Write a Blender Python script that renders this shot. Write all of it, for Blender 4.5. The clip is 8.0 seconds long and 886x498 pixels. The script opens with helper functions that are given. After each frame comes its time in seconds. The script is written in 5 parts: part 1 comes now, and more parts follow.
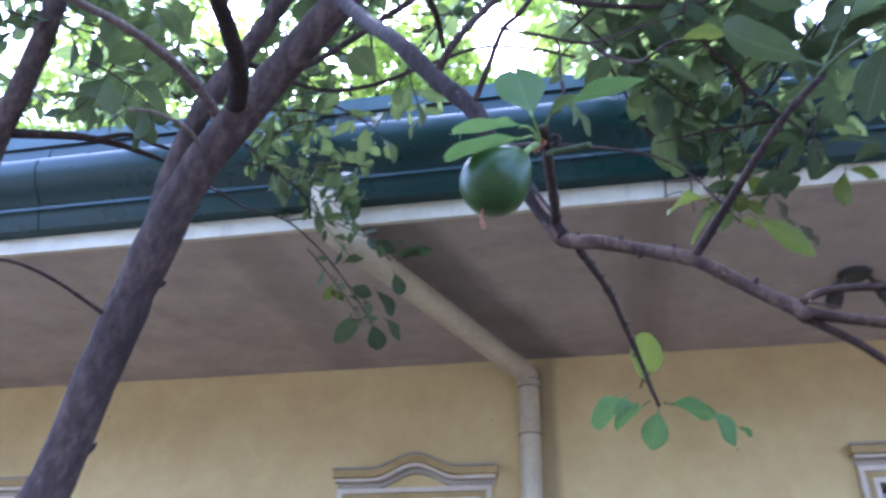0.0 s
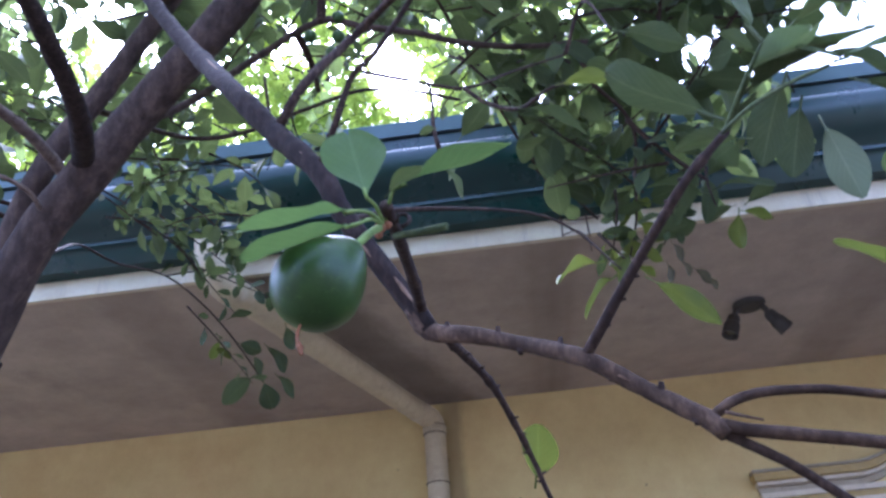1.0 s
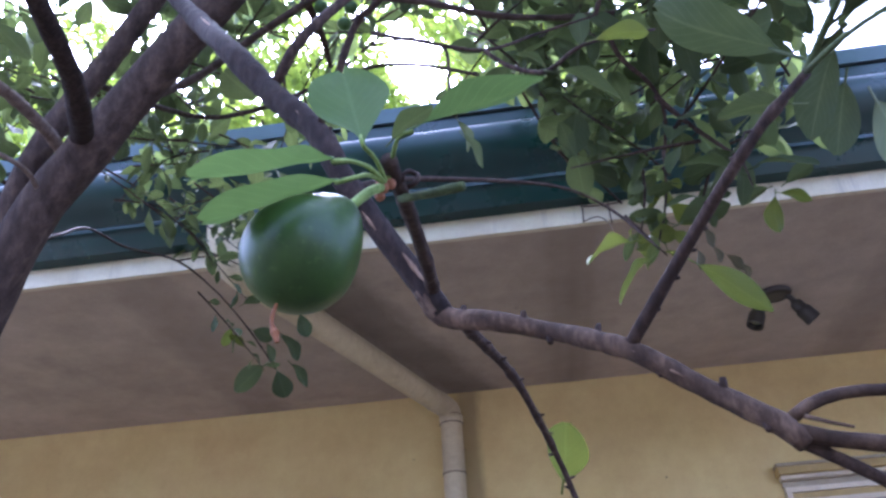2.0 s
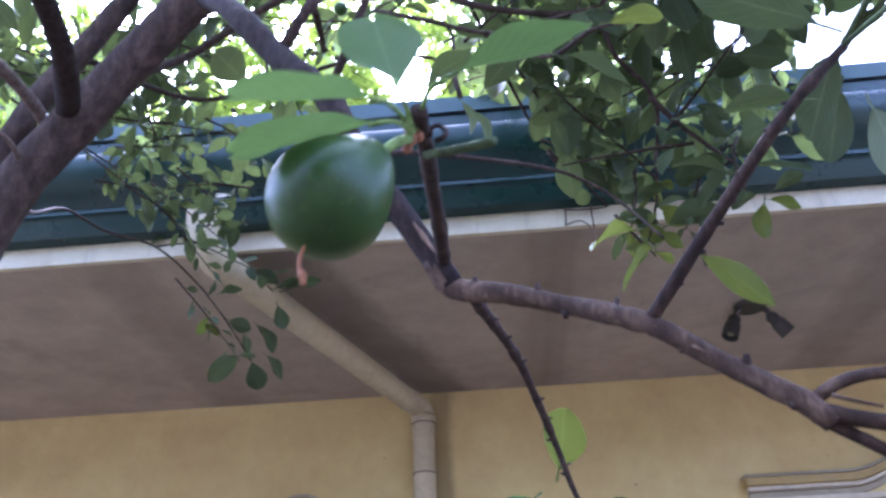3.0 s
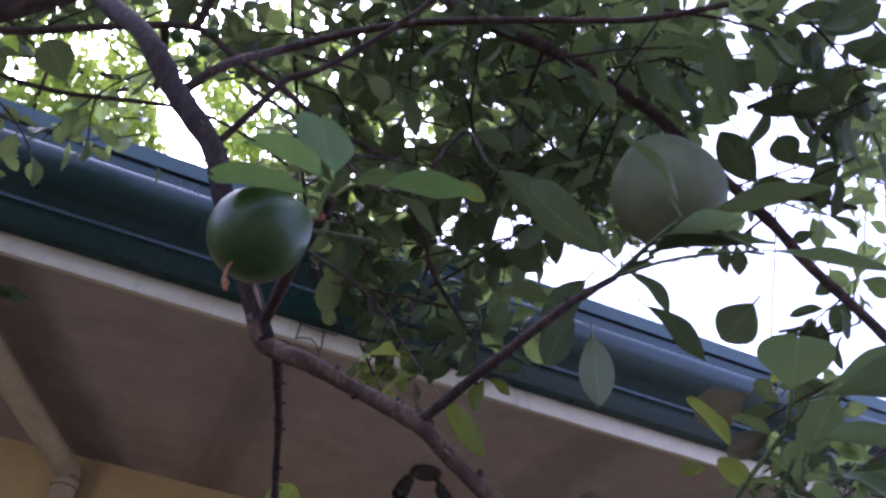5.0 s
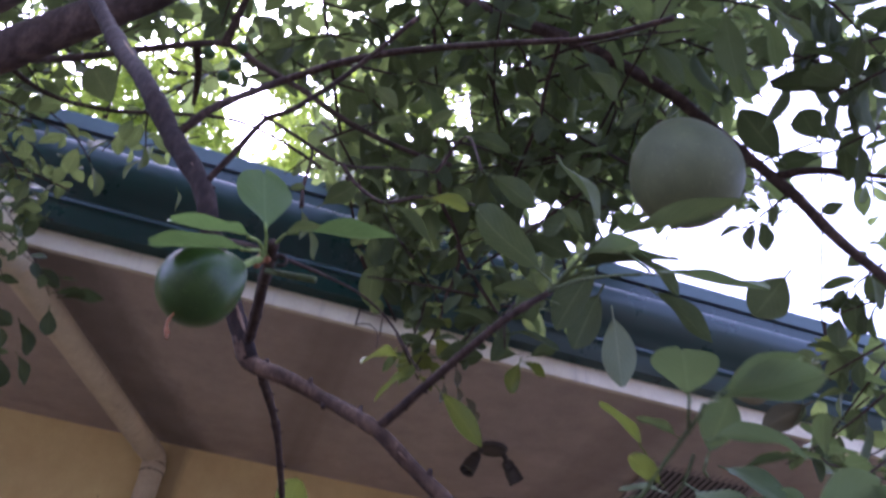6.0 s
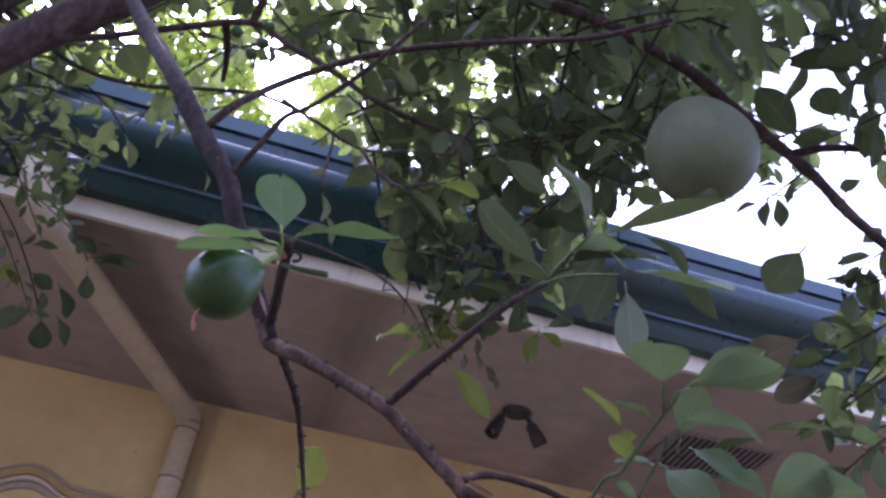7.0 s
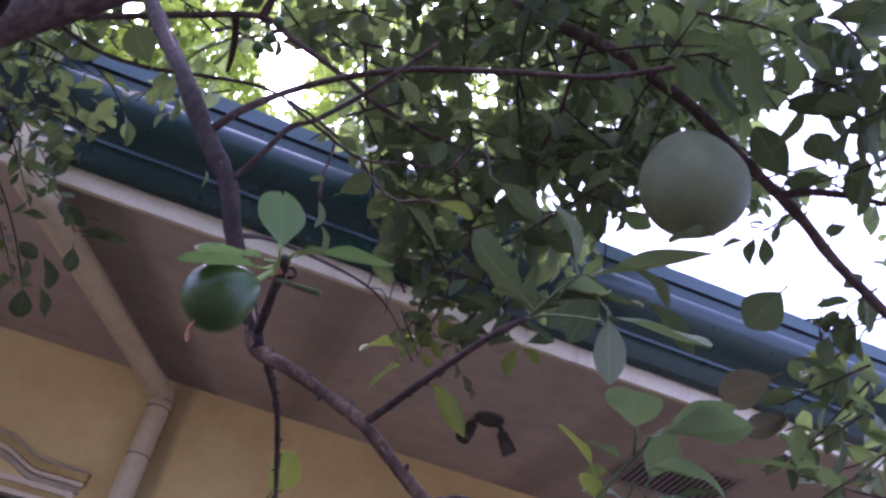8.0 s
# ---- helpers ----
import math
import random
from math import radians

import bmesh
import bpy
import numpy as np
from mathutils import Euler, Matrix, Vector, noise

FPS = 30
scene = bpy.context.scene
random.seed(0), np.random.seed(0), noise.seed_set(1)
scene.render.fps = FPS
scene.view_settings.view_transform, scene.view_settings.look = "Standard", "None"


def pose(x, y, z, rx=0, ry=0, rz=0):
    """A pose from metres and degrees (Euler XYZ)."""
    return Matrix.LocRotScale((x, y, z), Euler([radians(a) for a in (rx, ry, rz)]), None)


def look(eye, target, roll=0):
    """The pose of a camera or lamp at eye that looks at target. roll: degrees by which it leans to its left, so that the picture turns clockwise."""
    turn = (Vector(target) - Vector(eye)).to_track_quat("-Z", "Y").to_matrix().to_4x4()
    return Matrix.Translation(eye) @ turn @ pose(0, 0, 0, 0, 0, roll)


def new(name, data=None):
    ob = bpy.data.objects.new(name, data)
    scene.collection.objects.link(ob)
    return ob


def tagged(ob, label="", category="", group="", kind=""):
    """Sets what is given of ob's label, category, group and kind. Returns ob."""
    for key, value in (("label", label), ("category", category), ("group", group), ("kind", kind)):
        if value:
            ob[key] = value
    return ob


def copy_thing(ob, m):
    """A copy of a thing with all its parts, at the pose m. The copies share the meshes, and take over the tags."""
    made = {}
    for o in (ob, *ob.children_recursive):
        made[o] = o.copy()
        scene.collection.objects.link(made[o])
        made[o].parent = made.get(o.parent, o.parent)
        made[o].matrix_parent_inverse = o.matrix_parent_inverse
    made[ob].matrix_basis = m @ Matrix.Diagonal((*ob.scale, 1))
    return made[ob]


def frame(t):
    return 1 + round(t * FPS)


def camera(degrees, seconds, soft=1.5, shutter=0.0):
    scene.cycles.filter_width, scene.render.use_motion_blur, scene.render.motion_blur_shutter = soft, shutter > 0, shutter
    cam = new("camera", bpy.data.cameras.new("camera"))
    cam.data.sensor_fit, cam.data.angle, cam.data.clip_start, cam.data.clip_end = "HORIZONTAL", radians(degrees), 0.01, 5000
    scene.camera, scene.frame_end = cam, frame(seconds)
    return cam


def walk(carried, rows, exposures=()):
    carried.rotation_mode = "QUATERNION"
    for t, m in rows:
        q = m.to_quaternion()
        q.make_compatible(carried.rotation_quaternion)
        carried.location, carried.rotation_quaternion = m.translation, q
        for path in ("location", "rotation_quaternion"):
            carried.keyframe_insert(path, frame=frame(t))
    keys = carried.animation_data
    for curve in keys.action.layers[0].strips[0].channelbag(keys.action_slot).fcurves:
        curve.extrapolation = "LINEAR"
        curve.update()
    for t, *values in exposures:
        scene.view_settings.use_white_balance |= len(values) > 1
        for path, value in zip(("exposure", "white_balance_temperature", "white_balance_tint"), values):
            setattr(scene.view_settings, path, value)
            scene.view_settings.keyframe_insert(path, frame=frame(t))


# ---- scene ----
cam = camera(56.0, 8.0, 2.7, 0.35)
PATH = [
    (0, (0.3733, -3.9029, 1.2167), (0.0237, -2.2120, 2.2259), 1.37),
    (0.3, (0.3695, -3.8931, 1.2296), (0.1400, -2.2195, 2.3002), 1.41),
    (0.5, (0.3757, -3.8656, 1.2609), (0.2131, -2.2061, 2.3652), 0.03),
    (0.8, (0.3855, -3.8412, 1.2902), (0.2590, -2.1740, 2.3877), -2.77),
    (1, (0.3964, -3.8188, 1.3034), (0.2794, -2.1385, 2.3819), -4.84),
    (1.2, (0.3934, -3.7989, 1.3124), (0.2758, -2.1021, 2.3646), -5.58),
    (1.5, (0.3913, -3.7792, 1.3283), (0.2409, -2.0803, 2.3729), -4.79),
    (1.7, (0.3921, -3.7669, 1.3324), (0.2282, -2.0744, 2.3853), -4.16),
    (2.8, (0.3836, -3.7425, 1.3349), (0.2471, -2.0525, 2.3956), -2.71),
    (3, (0.3716, -3.7383, 1.3270), (0.2675, -2.0463, 2.3883), -2.39),
    (3.2, (0.3531, -3.7359, 1.3118), (0.3329, -2.0410, 2.3734), -0.72),
    (3.5, (0.3567, -3.7331, 1.3094), (0.5261, -2.0850, 2.4296), 0.68),
    (3.8, (0.3520, -3.7578, 1.2929), (0.6765, -2.1845, 2.4843), 1.71),
    (4, (0.3528, -3.7636, 1.2940), (0.7444, -2.2377, 2.5262), 2.60),
    (4.2, (0.3503, -3.7824, 1.2903), (0.7823, -2.2931, 2.5534), 3.22),
    (5.3, (0.3074, -3.7969, 1.2626), (0.7851, -2.3664, 2.5762), 7.20),
    (5.5, (0.3202, -3.8308, 1.2655), (0.7230, -2.3704, 2.5713), 7.01),
    (5.8, (0.3404, -3.8611, 1.2705), (0.6899, -2.3736, 2.5608), 6.34),
    (6, (0.3616, -3.8709, 1.2604), (0.7052, -2.3468, 2.5090), 7.23),
    (6.2, (0.3716, -3.9024, 1.2445), (0.6952, -2.3254, 2.4311), 8.29),
    (6.5, (0.3888, -3.9065, 1.2428), (0.6888, -2.3045, 2.4019), 9.46),
    (6.8, (0.3734, -3.9220, 1.2480), (0.6716, -2.3183, 2.4052), 8.93),
    (7, (0.3659, -3.9210, 1.2518), (0.6630, -2.3255, 2.4206), 8.88),
    (7.5, (0.3697, -3.9256, 1.2551), (0.6582, -2.3449, 2.4461), 11.28),
    (8, (0.3546, -3.9404, 1.2584), (0.6833, -2.3525, 2.4290), 13.23),
]
EXPOSURES = [(0, 3.35, 4415, 25), (0.5, 3.11, 4455, 26), (0.8, 3.06, 4555, 27), (1.5, 3.06, 4735, 29), (2.8, 3.31, 4655, 30), (3.2, 3.31, 4675, 30), (3.5, 3.11, 4695, 30), (4.0, 2.26, 4895, 35), (4.2, 2.21, 4935, 36), (5.5, 2.31, 5015, 40), (6.5, 2.61, 5025, 45), (8, 2.61, 5025, 47)]
walk(cam, [(t, look(eye, target, roll)) for t, eye, target, roll in PATH], EXPOSURES)

# ---- world, sun, exposure ----
world = bpy.data.worlds.new("sky")
scene.world = world
world.use_nodes = True
wn = world.node_tree.nodes
sky = wn.new("ShaderNodeTexSky")
sky.sky_type, sky.sun_disc = "NISHITA", False
sky.sun_elevation, sky.sun_rotation = radians(58), radians(-20)
sky.air_density, sky.dust_density, sky.ozone_density = 1.0, 6.0, 1.0
haze = wn.new("ShaderNodeHueSaturation")
haze.inputs["Saturation"].default_value = 0.55
world.node_tree.links.new(sky.outputs[0], haze.inputs["Color"])
world.node_tree.links.new(haze.outputs[0], wn["Background"].inputs[0])
wn["Background"].inputs[1].default_value = 0.15

sun = new("sun", bpy.data.lights.new("sun", "SUN"))
sun.data.energy, sun.data.angle, sun.data.color = 0.6, radians(20), (1.0, 0.94, 0.84)
sun.matrix_world = look((-2.0, 6.0, 10.5), (0, 0, 0))

# ---- materials ----
def material(name, rough=0.6, metal=0.0):
    m = bpy.data.materials.new(name)
    m.use_nodes = True
    b = m.node_tree.nodes["Principled BSDF"]
    b.inputs["Roughness"].default_value, b.inputs["Metallic"].default_value = rough, metal
    return m, m.node_tree.nodes, m.node_tree.links, b


def coords(n, l, scale=(1, 1, 1), space="Object"):
    tc, mp = n.new("ShaderNodeTexCoord"), n.new("ShaderNodeMapping")
    mp.inputs["Scale"].default_value = scale
    l.new(tc.outputs[space], mp.inputs[0])
    return mp.outputs[0]


def noise_tex(n, l, vec, scale, detail=6.0, rough=0.6):
    t = n.new("ShaderNodeTexNoise")
    t.inputs["Scale"].default_value, t.inputs["Detail"].default_value, t.inputs["Roughness"].default_value = scale, detail, rough
    l.new(vec, t.inputs["Vector"])
    return t.outputs[0]


def ramp(n, l, fac, stops):
    r = n.new("ShaderNodeValToRGB")
    el = r.color_ramp.elements
    while len(el) < len(stops):
        el.new(0.5)
    for e, (p, c) in zip(el, stops):
        e.position, e.color = p, (*c, 1)
    l.new(fac, r.inputs[0])
    return r.outputs[0]


def mix(n, l, fac, a, b, mode="MIX"):
    x = n.new("ShaderNodeMix")
    x.data_type, x.blend_type = "RGBA", mode
    for s, v in ((x.inputs[0], fac), (x.inputs[6], a), (x.inputs[7], b)):
        if isinstance(v, (int, float)):
            s.default_value = v
        elif isinstance(v, tuple):
            s.default_value = (*v, 1)
        else:
            l.new(v, s)
    return x.outputs[2]


def bump(n, l, b, height, strength, distance=0.01):
    x = n.new("ShaderNodeBump")
    x.inputs["Strength"].default_value, x.inputs["Distance"].default_value = strength, distance
    l.new(height, x.inputs["Height"])
    l.new(x.outputs[0], b.inputs["Normal"])


def painted(name, base, dark, rough=0.6, big=1.2, fine=60.0, stretch=(1, 1, 1), grain=0.15, amount=0.6, stain=None, metal=0.0, runs=(9, 9, 0.7)):
    """Paint with broad stains, fine grain and, with stain, thin dirt runs of that colour."""
    m, n, l, b = material(name, rough, metal)
    v = coords(n, l, stretch)
    c = mix(n, l, ramp(n, l, noise_tex(n, l, v, big), [(0.35, (0, 0, 0)), (0.75, (amount,) * 3)]), base, dark)
    f = noise_tex(n, l, v, fine, 4)
    c = mix(n, l, 0.12, c, f, "OVERLAY")
    c = mix(n, l, 0.30, c, noise_tex(n, l, v, big * 7, 7, 0.7), "OVERLAY")
    if stain:
        s = noise_tex(n, l, coords(n, l, runs), 1.6, 8, 0.7)
        c = mix(n, l, ramp(n, l, s, [(0.56, (0, 0, 0)), (0.78, (0.75,) * 3)]), c, stain)
    l.new(c, b.inputs["Base Color"])
    l.new(ramp(n, l, noise_tex(n, l, v, big * 4), [(0.3, (rough * 0.8,) * 3), (0.7, (min(1, rough * 1.25),) * 3)]), b.inputs["Roughness"])
    bump(n, l, b, f, grain, 0.004)
    return m


WALL = painted("wall_paint", (0.65, 0.505, 0.205), (0.53, 0.395, 0.150), 0.75, 0.9, 120, grain=0.2)
SOFFIT = painted("soffit_paint", (0.445, 0.372, 0.295), (0.305, 0.246, 0.192), 0.7, 1.1, 90, grain=0.06, amount=0.7, stain=(0.21, 0.172, 0.145), runs=(1.1, 1.1, 1))


def stain_and_shade(m, at, reach, colour, slant=0.0, share=0.34):
    """Old water marks spreading unevenly from a seam between two boards; along a pipe, mould with its painted shade;
    slant: the line's run in x for each metre of y.
    """
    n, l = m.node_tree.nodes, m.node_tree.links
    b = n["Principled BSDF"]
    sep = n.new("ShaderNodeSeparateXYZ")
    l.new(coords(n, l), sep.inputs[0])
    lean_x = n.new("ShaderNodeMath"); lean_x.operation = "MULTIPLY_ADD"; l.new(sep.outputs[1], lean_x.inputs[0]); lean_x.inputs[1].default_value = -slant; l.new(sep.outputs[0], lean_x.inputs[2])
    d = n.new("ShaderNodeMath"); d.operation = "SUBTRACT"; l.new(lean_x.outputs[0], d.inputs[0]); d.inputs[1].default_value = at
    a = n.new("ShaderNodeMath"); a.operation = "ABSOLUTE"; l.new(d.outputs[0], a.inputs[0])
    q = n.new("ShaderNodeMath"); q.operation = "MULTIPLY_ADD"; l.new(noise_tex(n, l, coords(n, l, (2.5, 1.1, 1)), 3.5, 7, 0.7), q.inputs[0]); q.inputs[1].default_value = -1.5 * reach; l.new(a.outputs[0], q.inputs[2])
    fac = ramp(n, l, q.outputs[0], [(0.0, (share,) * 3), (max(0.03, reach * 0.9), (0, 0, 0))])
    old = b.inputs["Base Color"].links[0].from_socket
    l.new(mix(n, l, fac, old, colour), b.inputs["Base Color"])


stain_and_shade(SOFFIT, 0.575, 0.045, (0.16, 0.118, 0.09))
stain_and_shade(SOFFIT, 0.645, 0.040, (0.16, 0.118, 0.09))
stain_and_shade(SOFFIT, 0.605, 0.14, (0.24, 0.185, 0.145))
# mould along the slanting downpipe and beside the standing one, the pipe's shade painted in
stain_and_shade(SOFFIT, 0.035, 0.11, (0.10, 0.078, 0.06), 0.3147, 0.6)
stain_and_shade(WALL, 0.075, 0.05, (0.20, 0.145, 0.07), 0.0, 0.55)
stain_and_shade(SOFFIT, 1.91, 0.10, (0.18, 0.135, 0.11))
stain_and_shade(SOFFIT, -0.95, 0.10, (0.18, 0.135, 0.11))
CAP_SHADE = painted("cap_and_shade_paint", (0.40, 0.345, 0.235), (0.30, 0.25, 0.17), 0.75, 5, 80)
JOINT = painted("joint_filler", (0.28, 0.23, 0.20), (0.22, 0.17, 0.15), 0.8, 3, 80)
TRIM = painted("cream_trim", (0.64, 0.575, 0.400), (0.46, 0.39, 0.255), 0.55, 2.2, 70, stain=(0.30, 0.26, 0.20))
PIPE = painted("pipe_paint", (0.58, 0.50, 0.32), (0.40, 0.32, 0.19), 0.5, 3.0, 70, stain=(0.21, 0.145, 0.095), runs=(14, 14, 1.2))
WHITE = painted("white_paint", (0.67, 0.58, 0.41), (0.50, 0.42, 0.29), 0.5, 3, 80, stain=(0.35, 0.31, 0.26))
OCHRE = painted("ochre_paint", (0.42, 0.300, 0.095), (0.31, 0.215, 0.065), 0.55, 4, 80)
GUTTER = painted("green_metal", (0.0032, 0.029, 0.023), (0.0024, 0.021, 0.017), 0.30, 1.6, 160, grain=0.02, stain=(0.010, 0.028, 0.031))
GUTTER.node_tree.nodes["Principled BSDF"].inputs["Specular IOR Level"].default_value = 0.50
FLASH = painted("blue_metal", (0.046, 0.088, 0.084), (0.032, 0.062, 0.060), 0.4, 2.0, 160, grain=0.05)
DARKMETAL = painted("dark_bronze", (0.055, 0.050, 0.045), (0.10, 0.09, 0.075), 0.5, 20, 200, metal=0.4)
RUST = painted("rusty_wire", (0.07, 0.05, 0.045), (0.14, 0.07, 0.04), 0.75, 30, 200)


def speckle(m, amount, colour, size):
    """Small scattered dirt specks on a painted surface."""
    n, l = m.node_tree.nodes, m.node_tree.links
    b = n["Principled BSDF"]
    v = n.new("ShaderNodeTexVoronoi")
    v.inputs["Scale"].default_value = size
    l.new(coords(n, l, (1, 1, 1)), v.inputs["Vector"])
    spot = ramp(n, l, v.outputs["Distance"], [(0.03, (1, 1, 1)), (0.07, (0, 0, 0))])
    thin = ramp(n, l, noise_tex(n, l, coords(n, l), 2.2, 3), [(0.52, (0, 0, 0)), (0.62, (amount,) * 3)])
    old = b.inputs["Base Color"].links[0].from_socket
    l.new(mix(n, l, mix(n, l, 1.0, spot, thin, "MULTIPLY"), old, colour), b.inputs["Base Color"])


speckle(WALL, 0.8, (0.13, 0.09, 0.05), 9.0)
speckle(SOFFIT, 0.7, (0.10, 0.075, 0.06), 7.0)
speckle(TRIM, 0.8, (0.12, 0.09, 0.06), 14.0)
VENT = painted("vent_paint", (0.30, 0.255, 0.23), (0.20, 0.165, 0.15), 0.6, 8, 120)
BLACK = painted("vent_void", (0.02, 0.018, 0.017), (0.03, 0.027, 0.025), 0.9, 8, 120)
GROUND = painted("earth", (0.088, 0.073, 0.053), (0.056, 0.044, 0.030), 0.95, 0.7, 40, grain=0.6)
PLASTER = painted("sky_block_paint", (0.22, 0.205, 0.175), (0.15, 0.14, 0.115), 0.85, 0.7, 60, grain=0.3)


def glass_material():
    m, n, l, b = material("window_glass", 0.08)
    b.inputs["Base Color"].default_value = (0.02, 0.025, 0.03, 1)
    b.inputs["Specular IOR Level"].default_value = 0.8
    return m


GLASS = glass_material()


def bark(name, base, dark, light, scale):
    """Bark with fine cracks, lighter flaking patches and a few moss-grey blotches."""
    m, n, l, b = material(name, 0.9)
    b.inputs["Specular IOR Level"].default_value = 0.25
    v = coords(n, l, (1, 1, 0.45))
    a = noise_tex(n, l, v, 55 * scale, 9, 0.7)
    vor = n.new("ShaderNodeTexVoronoi")
    vor.inputs["Scale"].default_value = 95 * scale
    l.new(v, vor.inputs["Vector"])
    c = ramp(n, l, a, [(0.32, dark), (0.50, base), (0.68, light)])
    patch = noise_tex(n, l, coords(n, l, (1, 1, 0.2)), 16 * scale, 6, 0.7)
    c = mix(n, l, ramp(n, l, patch, [(0.58, (0, 0, 0)), (0.72, (0.6,) * 3)]), c, light)
    c = mix(n, l, ramp(n, l, noise_tex(n, l, v, 7 * scale, 4), [(0.30, (0.8,) * 3), (0.46, (0, 0, 0))]), c, dark)
    l.new(c, b.inputs["Base Color"])
    h = mix(n, l, 0.35, a, vor.outputs[0])
    bump(n, l, b, h, 0.8, 0.006 / scale)
    return m


BARK = bark("grey_brown_bark", (0.058, 0.040, 0.031), (0.024, 0.0165, 0.013), (0.108, 0.076, 0.058), 1.0)
TWIGBARK = bark("twig_bark", (0.036, 0.0225, 0.0155), (0.016, 0.0098, 0.0070), (0.090, 0.060, 0.042), 3.5)
FLAKE = bark("bare_bark", (0.19, 0.125, 0.080), (0.10, 0.062, 0.040), (0.27, 0.19, 0.13), 4.0)
PALEBARK = bark("pale_bark", (0.150, 0.112, 0.086), (0.070, 0.049, 0.037), (0.21, 0.165, 0.13), 1.6)
GREENSTEM = bark("green_stem", (0.062, 0.085, 0.032), (0.035, 0.045, 0.019), (0.105, 0.130, 0.050), 6.0)
YOUNGBARK = bark("brown_bark", (0.064, 0.040, 0.024), (0.022, 0.013, 0.008), (0.15, 0.098, 0.062), 2.6)
# darker bark, the crown's shade put into its colour
SHADEBARK = bark("dark_shaded_bark", (0.025, 0.0165, 0.0130), (0.012, 0.0078, 0.0060), (0.052, 0.036, 0.028), 2.2)
STALK = bark("fruit_stalk", (0.17, 0.25, 0.06), (0.11, 0.16, 0.04), (0.27, 0.32, 0.10), 8.0)


def leaf_material(name, dark, base, light, glow, share=0.38, rough=0.5, island=False, gloss=0.15):
    m, n, l, b = material(name, rough)
    if island:
        r = n.new("ShaderNodeNewGeometry").outputs["Random Per Island"]
    else:
        r = n.new("ShaderNodeObjectInfo").outputs["Random"]
    c = ramp(n, l, r, [(0.0, dark), (0.55, base), (1.0, light)])
    uv = coords(n, l, (1, 1, 1), "UV")
    sep = n.new("ShaderNodeSeparateXYZ")
    l.new(uv, sep.inputs[0])
    # midrib and side veins
    d = n.new("ShaderNodeMath"); d.operation = "SUBTRACT"; l.new(sep.outputs[1], d.inputs[0]); d.inputs[1].default_value = 0.5
    ab = n.new("ShaderNodeMath"); ab.operation = "ABSOLUTE"; l.new(d.outputs[0], ab.inputs[0])
    rib = ramp(n, l, ab.outputs[0], [(0.0, (1, 1, 1)), (0.045, (0, 0, 0))])
    k = n.new("ShaderNodeMath"); k.operation = "MULTIPLY_ADD"; l.new(ab.outputs[0], k.inputs[0]); k.inputs[1].default_value = -0.8; l.new(sep.outputs[0], k.inputs[2])
    s = n.new("ShaderNodeMath"); s.operation = "MULTIPLY"; l.new(k.outputs[0], s.inputs[0]); s.inputs[1].default_value = 52.0
    w = n.new("ShaderNodeMath"); w.operation = "SINE"; l.new(s.outputs[0], w.inputs[0])
    vein = ramp(n, l, w.outputs[0], [(0.86, (0, 0, 0)), (1.0, (0.5,) * 3)])
    lines = mix(n, l, 1.0, rib, vein, "ADD")
    blot = noise_tex(n, l, coords(n, l, (1, 1, 1)), 3.0 if not island else 25.0, 5)
    c = mix(n, l, 0.45, c, ramp(n, l, blot, [(0.3, dark), (0.7, light)]))
    c = mix(n, l, 0.24, c, mix(n, l, lines, c, tuple(min(1, 1.9 * x + 0.02) for x in light)))
    l.new(c, b.inputs["Base Color"])
    b.inputs["Specular IOR Level"].default_value = gloss
    bump(n, l, b, lines, 0.10, 0.002)
    tr = n.new("ShaderNodeBsdfTranslucent")
    l.new(ramp(n, l, r, [(0.0, tuple(0.65 * x for x in glow)), (1.0, glow)]), tr.inputs[0])
    ms = n.new("ShaderNodeMixShader")
    ms.inputs[0].default_value = share
    l.new(b.outputs[0], ms.inputs[1])
    l.new(tr.outputs[0], ms.inputs[2])
    l.new(ms.outputs[0], n["Material Output"].inputs[0])
    return m


LEAF = leaf_material("leaf_green", (0.036, 0.052, 0.025), (0.068, 0.090, 0.040), (0.108, 0.126, 0.056), (0.110, 0.145, 0.040), 0.30, 0.6, gloss=0.09)
SHOOT = leaf_material("leaf_shoot", (0.056, 0.086, 0.038), (0.082, 0.118, 0.052), (0.114, 0.152, 0.068), (0.17, 0.23, 0.07), 0.32, gloss=0.2)
YOUNG = leaf_material("leaf_young", (0.042, 0.077, 0.026), (0.060, 0.105, 0.036), (0.086, 0.138, 0.048), (0.155, 0.245, 0.060), 0.33, 0.7, gloss=0.14)
LIME = leaf_material("leaf_yellow_green", (0.056, 0.072, 0.018), (0.082, 0.101, 0.023), (0.110, 0.130, 0.029), (0.22, 0.255, 0.036), 0.40, gloss=0.10)
PALE = leaf_material("leaf_pale_underside_sheen", (0.13, 0.16, 0.10), (0.155, 0.19, 0.12), (0.18, 0.215, 0.135), (0.18, 0.22, 0.09), 0.25, 0.7)
BROWN = leaf_material("leaf_browning", (0.060, 0.058, 0.034), (0.080, 0.074, 0.042), (0.105, 0.092, 0.050), (0.12, 0.10, 0.045), 0.25, 0.6)
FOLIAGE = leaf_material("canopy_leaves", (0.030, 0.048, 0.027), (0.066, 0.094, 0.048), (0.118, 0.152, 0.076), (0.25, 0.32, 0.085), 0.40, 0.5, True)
# darker copy of canopy_leaves, with shade put into its colour
SHADED = leaf_material("shaded_leaves", (0.028, 0.041, 0.020), (0.052, 0.071, 0.034), (0.088, 0.110, 0.053), (0.125, 0.162, 0.045), 0.33, 0.6, True, 0.08)
